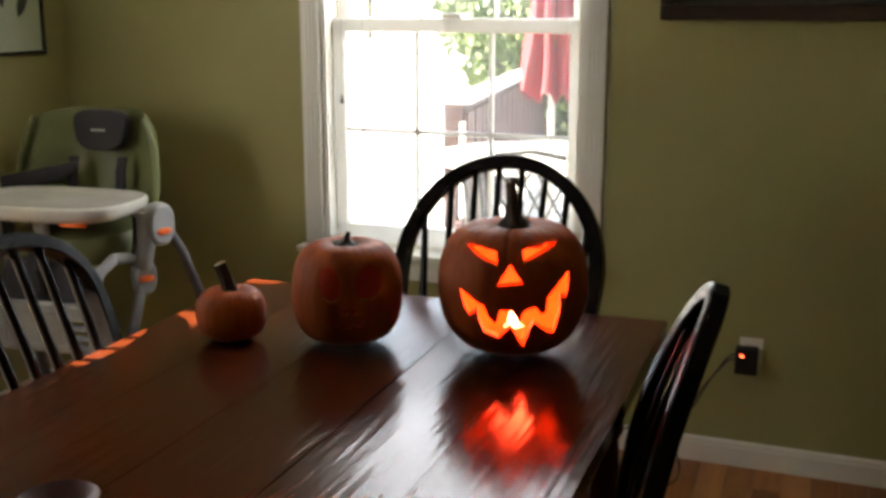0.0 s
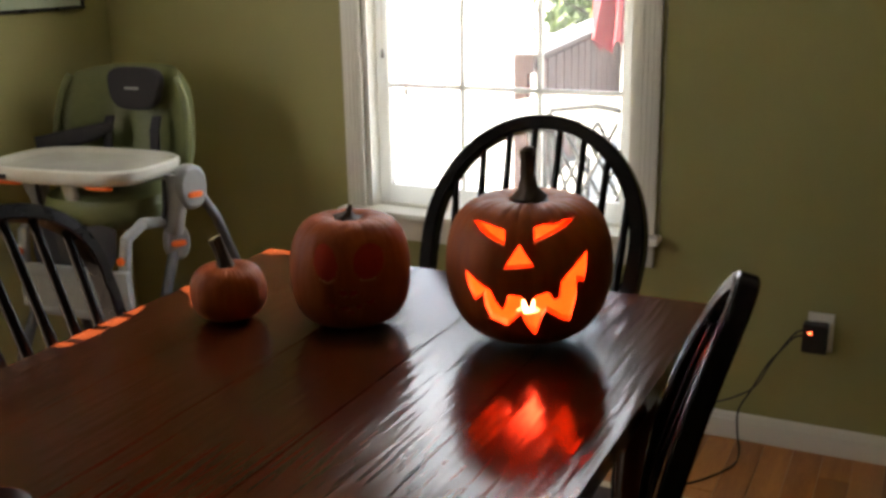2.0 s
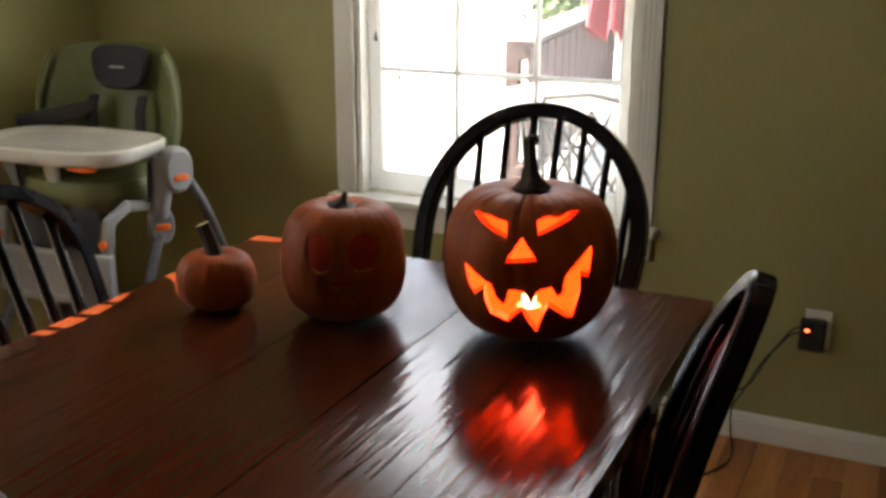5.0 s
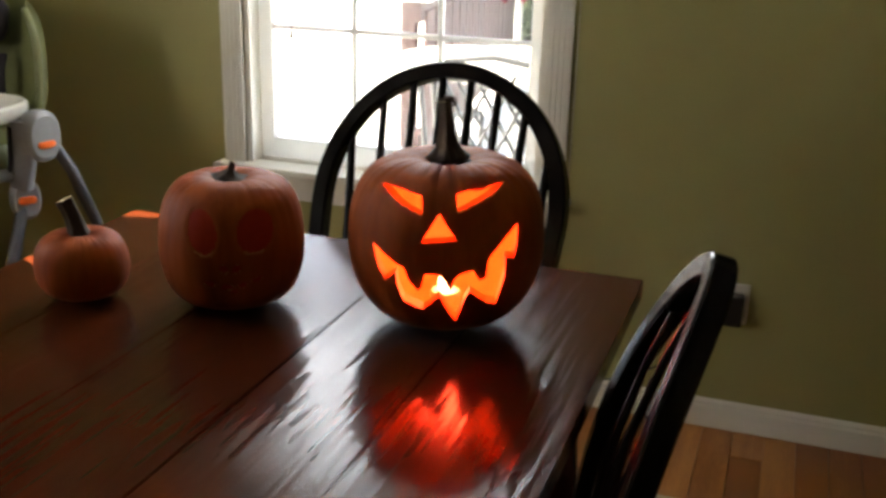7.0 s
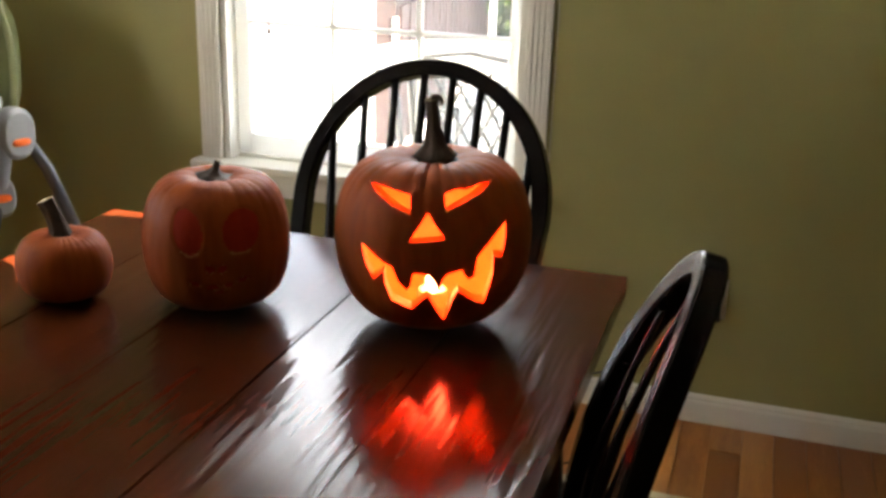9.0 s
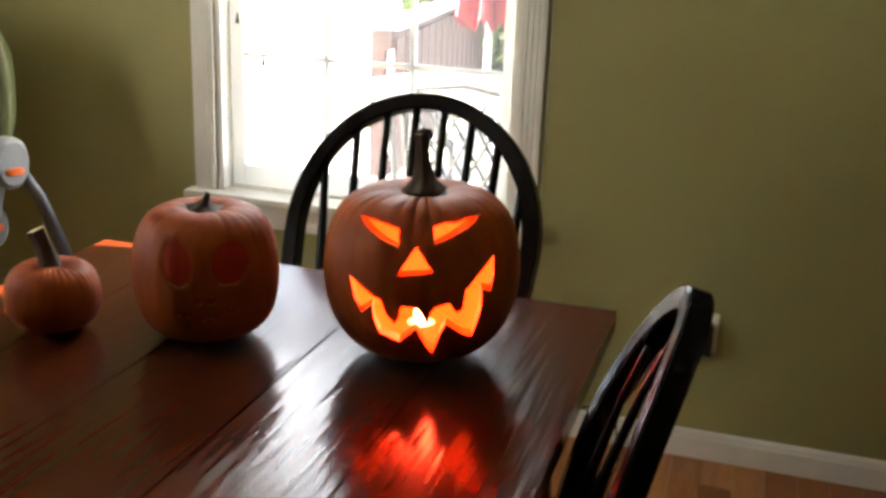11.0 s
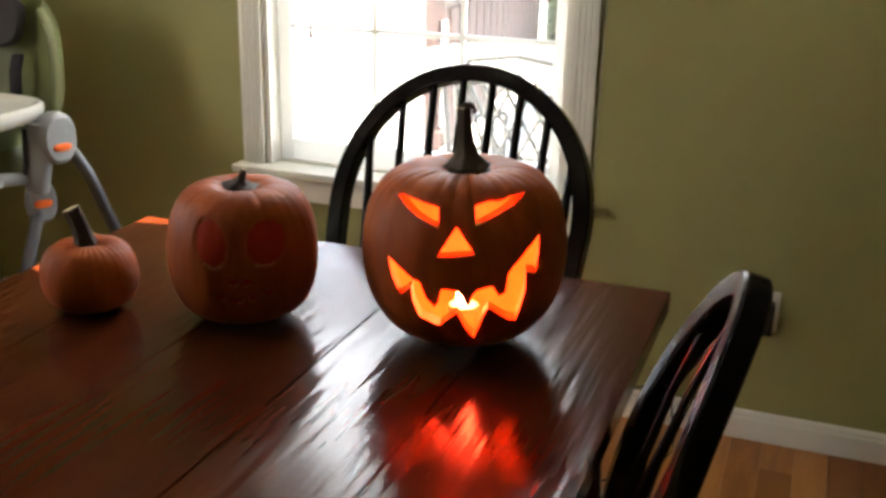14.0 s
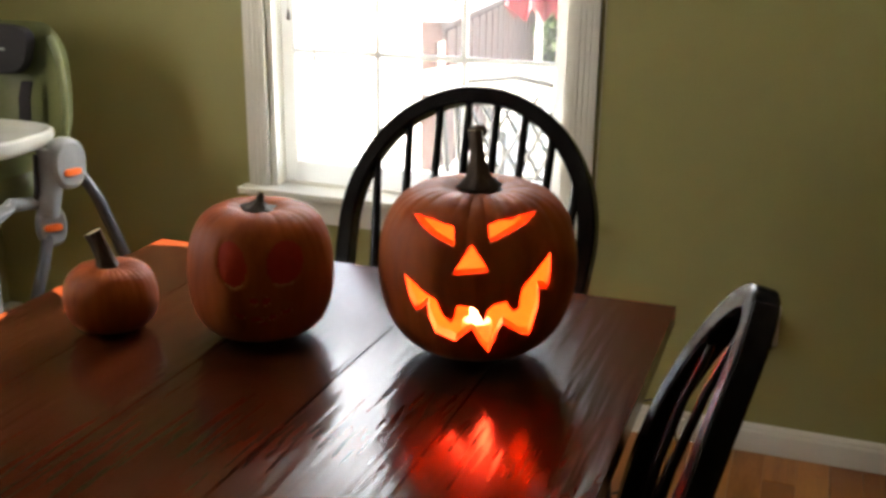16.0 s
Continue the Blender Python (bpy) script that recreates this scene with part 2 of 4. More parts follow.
def baseboard(name, m, length):
    bm = bmesh.new()
    prof = [(0, 0), (0.016, 0), (0.016, 0.060), (0.012, 0.068), (0.012, 0.074), (0.005, 0.082), (0, 0.082)]
    a = [bm.verts.new((0, -y, z)) for y, z in prof]
    b = [bm.verts.new((length, -y, z)) for y, z in prof]
    for k in range(len(prof) - 1):
        bm.faces.new((a[k], a[k + 1], b[k + 1], b[k]))
    bm.faces.new(a)
    bm.faces.new(b[::-1])
    return tagged(part(name, bm, TRIM, at=m), "white painted wooden baseboard along the wall", "baseboard", kind="structure")


baseboard("baseboard_north", pose(WEST, NORTH, 0.002), EAST - WEST)
baseboard("baseboard_west", pose(WEST, SOUTH, 0.002, 0, 0, 90), NORTH - SOUTH - 0.018)


def window(name, x0, x1, z0, z1):
    w = thing(name, pose(0, NORTH, 0), "white double-hung window with muntins, fluted casing and a stool", "window", kind="structure")
    cw = 0.068
    # fluted side casings
    for nm, a in (("casing", x0 - cw), ("casing", x1)):
        bm = new_box(a, a + cw, -0.014, -0.001, z0 + 0.026, z1 + cw, bevel=0.002)
        for k in range(4):
            c = a + 0.012 + k * 0.0147
            box(bm, c - 0.0055, c + 0.0055, -0.0160, -0.0135, z0 + 0.026, z1 + cw, bevel=0.0018)
        part(nm, bm, TRIM, w)
    part("head_casing", new_box(x0, x1, -0.018, -0.001, z1 + 0.001, z1 + cw, bevel=0.003), TRIM, w)
    part("window_sill", new_box(x0 - cw - 0.02, x1 + cw + 0.02, -0.055, 0.05, z0 + 0.002, z0 + 0.025, bevel=0.006, seg=3), TRIM, w, "white painted window stool")
    bm = new_box(x0 - cw, x1 + cw, -0.017, -0.001, z0 - 0.075, z0, bevel=0.004)
    part("apron", bm, TRIM, w)
    # jamb lining
    bm = new_box(x0 + 0.001, x0 + 0.020, 0.001, T, z0 + 0.026, z1)
    box(bm, x1 - 0.020, x1 - 0.001, 0.001, T, z0 + 0.026, z1)
    box(bm, x0 + 0.020, x1 - 0.020, 0.001, T, z1 - 0.02, z1 - 0.001)
    box(bm, x0 + 0.020, x1 - 0.020, 0.051, T, z0 + 0.002, z0 + 0.03)
    part("jamb", bm, TRIM, w)
    a, b = x0 + 0.022, x1 - 0.022
    meet = 1.345
    def sash(nm, lo, hi, y, bottom, top):
        st = 0.040
        bm = new_box(a, a + st, y, y + 0.034, lo, hi, bevel=0.003)
        box(bm, b - st, b, y, y + 0.034, lo, hi, bevel=0.003)
        box(bm, a + st, b - st, y, y + 0.034, lo, lo + bottom, bevel=0.003)
        box(bm, a + st, b - st, y, y + 0.034, hi - top, hi, bevel=0.003)
        s = part(nm, bm, SASH_GLARE, w)
        gx0, gx1, gz0, gz1 = a + st, b - st, lo + bottom, hi - top
        third = (gx1 - gx0) / 3
        mid = (gz0 + gz1) / 2
        for k in (1, 2):
            part("muntin", new_box(gx0 + k * third - 0.007, gx0 + k * third + 0.007, y + 0.008, y + 0.026, gz0, gz1, bevel=0.002), SASH_GLARE, s)
        part("muntin", new_box(gx0, gx1, y + 0.0085, y + 0.0255, mid - 0.007, mid + 0.007, bevel=0.002), SASH_GLARE, s)
        for i in range(3):
            for j in range(2):
                pz0, pz1 = (gz0, mid) if j == 0 else (mid, gz1)
                p = part("pane", new_box(gx0 + i * third + 0.004, gx0 + (i + 1) * third - 0.004, y + 0.015, y + 0.019, pz0 + 0.004, pz1 - 0.004), GLASS, s)
                p.visible_shadow = False
    sash("lower_sash", z0 + 0.032, meet + 0.045, 0.055, 0.062, 0.045)
    sash("upper_sash", meet + 0.002, z1 - 0.022, 0.095, 0.045, 0.050)
    part("sash_lock", new_box(-1.13, -1.07, 0.052, 0.085, meet + 0.046, meet + 0.062, bevel=0.004), TRIM, w)
    return w


window("window_1", WX0, WX1, WZ0, WZ1)

# window in the west wall, unseen; head and bars sized to trim the sun stripes
def side_window(name, y0, y1, m0, m1):
    west = thing(name, pose(WEST, 0, 0), "white-framed side window, unseen, with a wide bar added to block sun", "window", kind="structure")
    bm = new_box(-0.12, -0.04, y0 + 0.001, y0 + 0.07, DZ0 + 0.002, DZ1 - 0.002, bevel=0.004)
    box(bm, -0.12, -0.04, y1 - 0.07, y1 - 0.001, DZ0 + 0.002, DZ1 - 0.002, bevel=0.004)
    box(bm, -0.12, -0.04, y0 + 0.07, y1 - 0.07, DZ1 - 0.08, DZ1 - 0.002, bevel=0.004)
    box(bm, -0.12, -0.04, y0 + 0.07, y1 - 0.07, DZ0 + 0.002, DZ0 + 0.06, bevel=0.004)
    # wide middle bar, added to block the sun between two lit patches
    box(bm, -0.12, -0.04, m0, m1, DZ0 + 0.06, DZ1 - 0.08, bevel=0.004)
    part("window_frame", bm, TRIM, west)
    part("window_sill", new_box(-0.039, 0.035, y0 - 0.03, y1 + 0.03, DZ0 + 0.002, DZ0 + 0.025, bevel=0.005), TRIM, west)
    for a, b in ((y0 + 0.07, m0), (m1, y1 - 0.07)):
        part("pane", new_box(-0.082, -0.077, a, b, DZ0 + 0.06, DZ1 - 0.08), GLASS, west).visible_shadow = False


side_window("window_2", DY0, DY1, 1.40, 1.65)

# ---- pumpkins ----
def pumpkin_point(R, H, a, th, ribs, depth, square, seed, dip=0.07, heavy=0.0):
    ca = max(math.cos(a), 0.0)
    rr = ca ** square
    z = H / 2 * (1 + math.sin(a) * (1.0 - 0.10 * (1 - ca)))
    rib = abs(math.sin(ribs * th / 2 + 0.35 * math.sin(2 * th + seed)))
    r = R * rr * (1 + heavy * math.sin(a)) * (1 - depth * (1 - rib ** 0.55) * (0.45 + 0.35 * (1 - ca)))
    r *= 1 + 0.018 * noise.noise(Vector((math.cos(th) * 1.3, math.sin(th) * 1.3, a * 0.8 + seed)))
    r *= 1 - 0.010 * (0.4 + 0.6 * abs(a)) * (1 - abs(math.sin(ribs * 1.5 * th + 0.6 * math.sin(3 * th + seed))) ** 0.5)
    k = math.exp(-((rr / 0.24) ** 2))
    z += H * dip * (-k if a > 0 else k * 0.45)
    if a > 0.3:
        z -= H * 0.006 * (1 - rib ** 0.6) * min(1, (a - 0.3)) * (1 - k)
    if a > 0.5:
        z -= H * 0.36 * depth * (1 - abs(math.sin(ribs * 1.5 * th + 0.6 * math.sin(3 * th + seed))) ** 0.5) * min(1, (a - 0.5) * 2) * (1 - k)
    return Vector((r * math.cos(th), r * math.sin(th), z))


def pumpkin_skin(bm, R, H, ribs, depth, square, seed, na=96, nz=44, inset=0.0, mi=0, heavy=0.0):
    rings = []
    for i in range(nz + 1):
        a = -math.pi / 2 + math.pi * i / nz
        row = []
        for k in range(na if 0 < i < nz else 1):
            p = pumpkin_point(R, H, a, 2 * math.pi * k / na, ribs, depth, square, seed, heavy=heavy)
            if inset:
                mid = Vector((0, 0, H * 0.48))
                q = p - mid
                p = mid + q * (1 - inset / max(q.length, inset * 1.3))
            row.append(bm.verts.new(p))
        rings.append(row)
    for a, b in zip(rings, rings[1:]):
        for k in range(na):
            f = list(dict.fromkeys((a[k % len(a)], a[(k + 1) % len(a)], b[(k + 1) % len(b)], b[k % len(b)])))
            if inset:
                f = f[::-1]
            bm.faces.new(f).material_index = mi
    return bm


def stem(parent, pts, radii, label, lobes=5, end=True, hook=False):
    bm = bmesh.new()
    rings = []
    n = 30
    P = [Vector(p) for p in pts]
    for i, (p, r) in enumerate(zip(P, radii)):
        d = (P[min(i + 1, len(P) - 1)] - P[max(i - 1, 0)]).normalized()
        q = d.to_track_quat("Z", "Y")
        ring = []
        for k in range(n):
            t = 2 * math.pi * k / n + i * 0.10
            rr = r * (1 + 0.16 * math.cos(lobes * t) + 0.05 * math.cos(11 * t + i))
            ring.append(bm.verts.new(p + q @ Vector((rr * math.cos(t), rr * math.sin(t), 0))))
        rings.append(ring)
    for a, b in zip(rings, rings[1:]):
        for k in range(n):
            bm.faces.new((a[k], a[(k + 1) % n], b[(k + 1) % n], b[k]))
    bm.faces.new(rings[-1]).material_index = 1 if end else 0
    bm.faces.new(rings[0][::-1])
    if hook:
        tip = P[-1]
        sweep(bm, [tip + Vector((-0.004, 0, -0.004)), tip + Vector((0.004, 0, 0.004)), tip + Vector((0.012, -0.002, 0.004)), tip + Vector((0.016, -0.003, -0.003)), tip + Vector((0.013, -0.003, -0.009))], [0.005, 0.005, 0.0045, 0.0035, 0.002], n=8)
        sweep(bm, [tip + Vector((-0.006, 0, -0.004)), tip + Vector((-0.008, 0, 0.006))], [0.003, 0.001], n=6)
    return part("stem", bm, [STEM, STEM_END], parent, label, smooth=True)


Z0 = 0.7505
FACE = math.degrees(math.atan2(0.302, 0.953))


def solid_cut(shell, cutters):
    """The mesh of shell with the prisms taken out of it."""
    obs = []
    for me in cutters:
        cu = new("cutter", me)
        mod = shell.modifiers.new("cut", "BOOLEAN")
        mod.operation, mod.solver, mod.object = "DIFFERENCE", "EXACT", cu
        obs.append(cu)
    dg = bpy.context.evaluated_depsgraph_get()
    dg.update()
    me = bpy.data.meshes.new_from_object(shell.evaluated_get(dg))
    shell.modifiers.clear()
    for o in obs:
        bpy.data.objects.remove(o)
    shell.data = me


def prism(points, y0, y1):
    bm = bmesh.new()
    a = [bm.verts.new((u, y0, v)) for u, v in points]
    b = [bm.verts.new((u * 0.94, y1, 0.02 + (v - 0.02) * 0.98)) for u, v in points]
    n = len(points)
    for k in range(n):
        bm.faces.new((a[k], a[(k + 1) % n], b[(k + 1) % n], b[k]))
    bm.faces.new(a[::-1])
    bm.faces.new(b)
    return mesh_of("cutter", bm, [RIND, FLESH])


def carved_pumpkin():
    R, H = 0.1495, 0.2813
    t = thing("carved_pumpkin", pose(-0.481, 1.7255, Z0, 0, 0, FACE), "orange pumpkin carved with a toothy grin, lit from inside", "pumpkin")
    bm = bmesh.new()
    pumpkin_skin(bm, R, H, 11, 0.018, 0.604, 3.0, na=220, nz=56, heavy=0.04)
    pumpkin_skin(bm, R, H, 11, 0.02, 0.62, 3.0, na=64, nz=30, inset=0.024, mi=1, heavy=0.04)
    me = bpy.data.meshes.new("shell")
    bm.to_mesh(me)
    bm.free()
    me.materials.append(RIND)
    me.materials.append(FLESH)
    shell = new("shell", me)
    left_eye = [(-0.096, 0.246), (-0.063, 0.243), (-0.034, 0.238), (-0.033, 0.213), (-0.061, 0.223), (-0.080, 0.233)]
    right_eye = [(0.015, 0.242), (0.029, 0.246), (0.086, 0.253), (0.069, 0.241), (0.044, 0.230), (0.017, 0.219)]
    nose = [(-0.008, 0.217), (0.018, 0.182), (-0.035, 0.175)]
    mouth = [(-0.106, 0.164), (-0.072, 0.142), (-0.058, 0.137), (-0.048, 0.115), (-0.036, 0.103), (-0.031, 0.111), (-0.027, 0.131), (-0.005, 0.130),
             (0.002, 0.123), (0.011, 0.104), (0.016, 0.125), (0.023, 0.133), (0.042, 0.138), (0.052, 0.122), (0.061, 0.126), (0.064, 0.153), (0.072, 0.164),
             (0.106, 0.199), (0.106, 0.174), (0.102, 0.147), (0.088, 0.153), (0.089, 0.125), (0.078, 0.078), (0.064, 0.083), (0.038, 0.105), (0.032, 0.094),
             (0.019, 0.052), (0.009, 0.068), (-0.005, 0.097), (-0.029, 0.072), (-0.058, 0.083), (-0.068, 0.108), (-0.070, 0.128), (-0.086, 0.110), (-0.098, 0.134)]
    cuts = []
    for poly in (left_eye, right_eye, nose, mouth):
        cut = prism(poly, -0.22, -0.03)
        cut.polygons.foreach_set("material_index", [1] * len(cut.polygons))
        cuts.append(cut)
    solid_cut(shell, cuts)
    shell.data.polygons.foreach_set("use_smooth", [True] * len(shell.data.polygons))
    shell.data.set_sharp_from_angle(angle=radians(35))
    shell.name = "shell"
    shell.parent = t
    stem(t, [(0, 0, H - 0.055), (0, 0, H - 0.030), (0.000, 0, H - 0.016), (-0.002, 0, H), (-0.004, 0, H + 0.025), (-0.006, 0, H + 0.050), (-0.008, 0, H + 0.066)], [0.060, 0.050, 0.031, 0.0155, 0.0105, 0.0090, 0.0096], "dry brown twisted stem", hook=True)
    return t


carved_pumpkin()

# coloured lamp standing inside the carved pumpkin
LED = (1.0, 0.048, 0.016)
lamp = thing("candle_lamp", pose(-0.468, 1.690, Z0 + 0.030, 0, 0, FACE), "small red-glowing flameless candle inside the carved pumpkin", "lamp")
part("body", lathe([(0, 0), (0.021, 0), (0.023, 0.003), (0.023, 0.034), (0.021, 0.037), (0, 0.037)], 24), TRIM, lamp, smooth=True)
part("bulb", lathe([(0.008, 0.037), (0.011, 0.045), (0.011, 0.053), (0.007, 0.064), (0, 0.071)], 20), glow("red_led", (1.0, 0.34, 0.14), 1.9), lamp, "glowing bulb", smooth=True)
led = new("candle_light", bpy.data.lights.new("candle_light", "POINT"))
led.data.energy, led.data.color, led.data.shadow_soft_size = 0.30, LED, 0.034
led.matrix_world = pose(-0.468, 1.700, Z0 + 0.125)


def skull_pumpkin():
    R, H = 0.1140, 0.2243
    t = thing("scraped_pumpkin", pose(-0.8195, 1.669, Z0, 0, 0, 30), "orange pumpkin with a skull face scraped into its rind, unlit", "pumpkin")
    bm = bmesh.new()
    pumpkin_skin(bm, R, H, 10, 0.006, 0.475, 8.0, na=240, nz=130, heavy=-0.01)
    ovals = [(-0.042, 0.145, 0.0215, 0.034, 0.10), (0.035, 0.145, 0.028, 0.033, -0.2), (-0.012, 0.090, 0.0055, 0.007, 0.3), (0.006, 0.090, 0.0055, 0.007, -0.3),
             (-0.008, 0.060, 0.010, 0.004, 0), (0.014, 0.062, 0.008, 0.004, 0.2), (-0.034, 0.066, 0.010, 0.003, -0.2), (0.036, 0.070, 0.010, 0.003, 0.3), (0.0, 0.052, 0.007, 0.0025, 0)]
    depth = {}
    for v in bm.verts:
        if v.co.y > -0.03:
            continue
        best = 9.0
        for cu, cv, a, b, tw in ovals:
            du, dv = v.co.x - cu, v.co.z - cv - 0.006
            x, y = du * math.cos(tw) + dv * math.sin(tw), -du * math.sin(tw) + dv * math.cos(tw)
            best = min(best, math.hypot(x / a, y / b))
        depth[v] = best
    for v, e in depth.items():
        if e < 1.12:
            v.co += Vector((0, 0.0017, 0)) * min(1, (1.12 - e) / 0.14)
    for f in bm.faces:
        e = [depth.get(v, 9) for v in f.verts]
        m = sum(e) / len(e)
        f.material_index = 1 if m < 0.97 else (2 if m < 1.06 and f.calc_center_median().z < 0.124 else 0)
    part("body", bm, [RIND, SCRAPED, PALE], t, smooth=True)
    stem(t, [(0, 0, H - 0.026), (0, 0, H - 0.014), (0.001, 0, H - 0.010), (0.002, 0, H - 0.004), (0.004, 0, H + 0.003), (0.006, 0, H + 0.009)], [0.034, 0.027, 0.014, 0.0060, 0.0045, 0.0042], "short dry stem stub")
    return t


skull_pumpkin()


def small_pumpkin():
    R, H = 0.0740, 0.1164
    t = thing("small_pumpkin", pose(-1.053, 1.597, Z0, 0, 0, 10), "small round orange pumpkin with a long cut stem", "pumpkin")
    bm = bmesh.new()
    pumpkin_skin(bm, R, H, 12, 0.03, 0.545, 5.0, na=176, nz=40)
    part("body", bm, RIND, t, smooth=True)
    stem(t, [(0, 0, H - 0.024), (-0.001, 0, H - 0.014), (-0.004, 0, H + 0.002), (-0.009, 0, H + 0.016), (-0.015, -0.001, H + 0.032), (-0.021, -0.002, H + 0.046)], [0.028, 0.018, 0.0135, 0.0125, 0.0120, 0.0128], "thick brown stem with a pale cut end", lobes=5)
    return t


small_pumpkin()

# ---- the table ----
TX0, TX1, TY0, TY1 = -1.270, -0.217, 0.20, 2.041
table = thing("dining_table", pose(0, 0, 0), "dark hand-scraped wooden plank dining table with a satin varnish", "table")
seams = [TX0, -1.068, -0.860, -0.640, -0.440, TX1]
for k in range(5):
    a, b = seams[k] + (0.0011 if k == 3 else 0.0004), seams[k + 1] - (0.0011 if k == 2 else 0.0004)
    bm = new_box(a, b, TY0, TY1, 0.715, 0.750)
    outer = [e for e in bm.edges if all(abs(v.co.z - 0.75) < 1e-6 for v in e.verts)]
    bmesh.ops.bevel(bm, geom=outer, offset=0.0012 if k in (2, 3) else 0.0006, segments=2, affect="EDGES")
    if k == 4:
        es = [e for e in bm.edges if all(v.co.x > TX1 - 0.0001 and v.co.y > TY1 - 0.0001 for v in e.verts)]
        bmesh.ops.bevel(bm, geom=es, offset=0.010, segments=3, affect="EDGES")
    part("plank", bm, TABLE, table)
for x0, x1, y0, y1 in ((TX0 + 0.10, TX1 - 0.10, TY1 - 0.14, TY1 - 0.115), (TX0 + 0.10, TX1 - 0.10, TY0 + 0.115, TY0 + 0.14), (TX0 + 0.075, TX0 + 0.1, TY0 + 0.14, TY1 - 0.14), (TX1 - 0.1, TX1 - 0.075, TY0 + 0.14, TY1 - 0.14)):
    part("apron", new_box(x0, x1, y0, y1, 0.62, 0.714, bevel=0.002), TABLE, table)
for x in (TX0 + 0.11, TX1 - 0.11):
    for y in (TY0 + 0.13, TY1 - 0.13):
        pr = [(0.0, 0), (0.024, 0), (0.030, 0.06), (0.042, 0.12), (0.034, 0.2), (0.044, 0.38), (0.036, 0.5), (0.046, 0.52), (0.046, 0.618), (0, 0.618)]
        part("leg", lathe(pr, 20), TABLE, table, smooth=True, at=pose(x, y, 0.012))


# a small dish near the front of the table
DISH = mat("dark_red_glaze", (0.05, 0.012, 0.008), (0.10, 0.025, 0.015), scale=20, rough=0.45, bump=0.05, fine=60, spec=0.3)
dish = thing("dish", pose(-0.862, 0.845, Z0), "small dark red glazed dish on the table", "dish")
part("bowl", lathe([(0, 0.004), (0.025, 0.004), (0.040, 0.010), (0.054, 0.026), (0.057, 0.027), (0.055, 0.022), (0.042, 0.005), (0.03, 0.0), (0, 0.0)], 36), DISH, dish, smooth=True)

# ---- windsor chairs ----
LEAN = math.tan(radians(20.5))


def windsor_chair(m, label, top=1.052, a=0.262, spindles=7, gap=0.0625, stout=1.0, neck=0.0065, wood=(0.0165, 0.0185), lean=LEAN, taper=0.05, bow=1.5, zc=0.80, arch=2.25, curl=0.0, shear=0.0):
    """Faces its own -y; its back leans to +y."""
    t = thing("windsor_chair", m, label, "chair", "chairs round the table")
    seat_z = 0.45
    by = 0.165
    def back(u, z):
        return Vector((u, by + (z - seat_z) * lean + curl * (z - 0.75) ** 2, z))
    pts = []
    for i in range(7):
        z = seat_z - 0.01 + (zc - seat_z) * i / 7
        pts.append(back(-a + taper * ((zc - z) / 0.35) ** bow, z))
    p = 2 / arch
    for i in range(41):
        th = math.pi - math.pi * i / 40
        c, s = math.cos(th), math.sin(th)
        pts.append(back(a * math.copysign(abs(c) ** p, c), zc + (top - 0.017 - zc) * abs(s) ** p))
    for i in range(6, -1, -1):
        z = seat_z - 0.01 + (zc - seat_z) * i / 7
        pts.append(back(a - taper * ((zc - z) / 0.35) ** bow, z))
    nrm = Vector((0, 1, -lean)).normalized()
    part("hoop", tube(pts, wood, up=nrm, chamfer=0.0035), BLACK, t, smooth=True)
    for k in range(spindles):
        u1 = (k - (spindles - 1) / 2) * gap
        z1 = zc + (top - 0.03 - zc) * (1 - abs(u1 / a) ** arch) ** (1 / arch)
        u0 = u1 * 0.86 + shear
        line = [back(u0 + (u1 - u0) * f, seat_z - 0.01 + (z1 - seat_z + 0.01) * f) for f in (0, 0.15, 0.3, 0.42, 0.5, 0.6, 0.8, 1)]
        part("spindle", tube(line, [stout * q for q in (0.006, 0.0075, 0.009, 0.0105, 0.011, (neck + 0.011) / 2, neck * 1.07, neck)], n=10), BLACK, t, smooth=True)
    # saddle seat
    bm = bmesh.new()
    rings = []
    for f, z in ((0.0, 0.437), (0.55, 0.435), (0.86, 0.440), (0.97, 0.449), (1.0, 0.440), (0.97, 0.425), (0.9, 0.413), (0.0, 0.412)):
        row = []
        for k in range(36 if f else 1):
            th = 2 * math.pi * k / 36
            c, s = math.cos(th), math.sin(th)
            row.append(bm.verts.new((0.225 * f * math.copysign(abs(c) ** 0.8, c), -0.005 + 0.215 * f * math.copysign(abs(s) ** 0.8, s), z)))
        rings.append(row)
    for r, q in zip(rings, rings[1:]):
        for k in range(36):
            bm.faces.new(list(dict.fromkeys((r[k % len(r)], r[(k + 1) % len(r)], q[(k + 1) % len(q)], q[k % len(q)]))))
    part("seat", bm, BLACK, t, smooth=True)
    feet = {}
    for sx in (-1, 1):
        for sy in (-1, 1):
            hi, lo = Vector((sx * 0.14, sy * 0.13, 0.42)), Vector((sx * 0.205, sy * 0.205 + 0.01, 0.0))
            line = [lo.lerp(hi, f) for f in (0, 0.1, 0.28, 0.33, 0.38, 0.6, 0.8, 0.86, 0.92, 1)]
            part("leg", tube(line, [0.011, 0.013, 0.017, 0.013, 0.018, 0.021, 0.018, 0.014, 0.017, 0.014], n=12), BLACK, t, smooth=True)
            feet[sx, sy] = lo.lerp(hi, 0.36)
    for sx in (-1, 1):
        a0, a1 = feet[sx, -1], feet[sx, 1]
        part("stretcher", tube([a0.lerp(a1, f) for f in (0, 0.3, 0.5, 0.7, 1)], [0.008, 0.012, 0.015, 0.012, 0.008], n=10), BLACK, t, smooth=True)
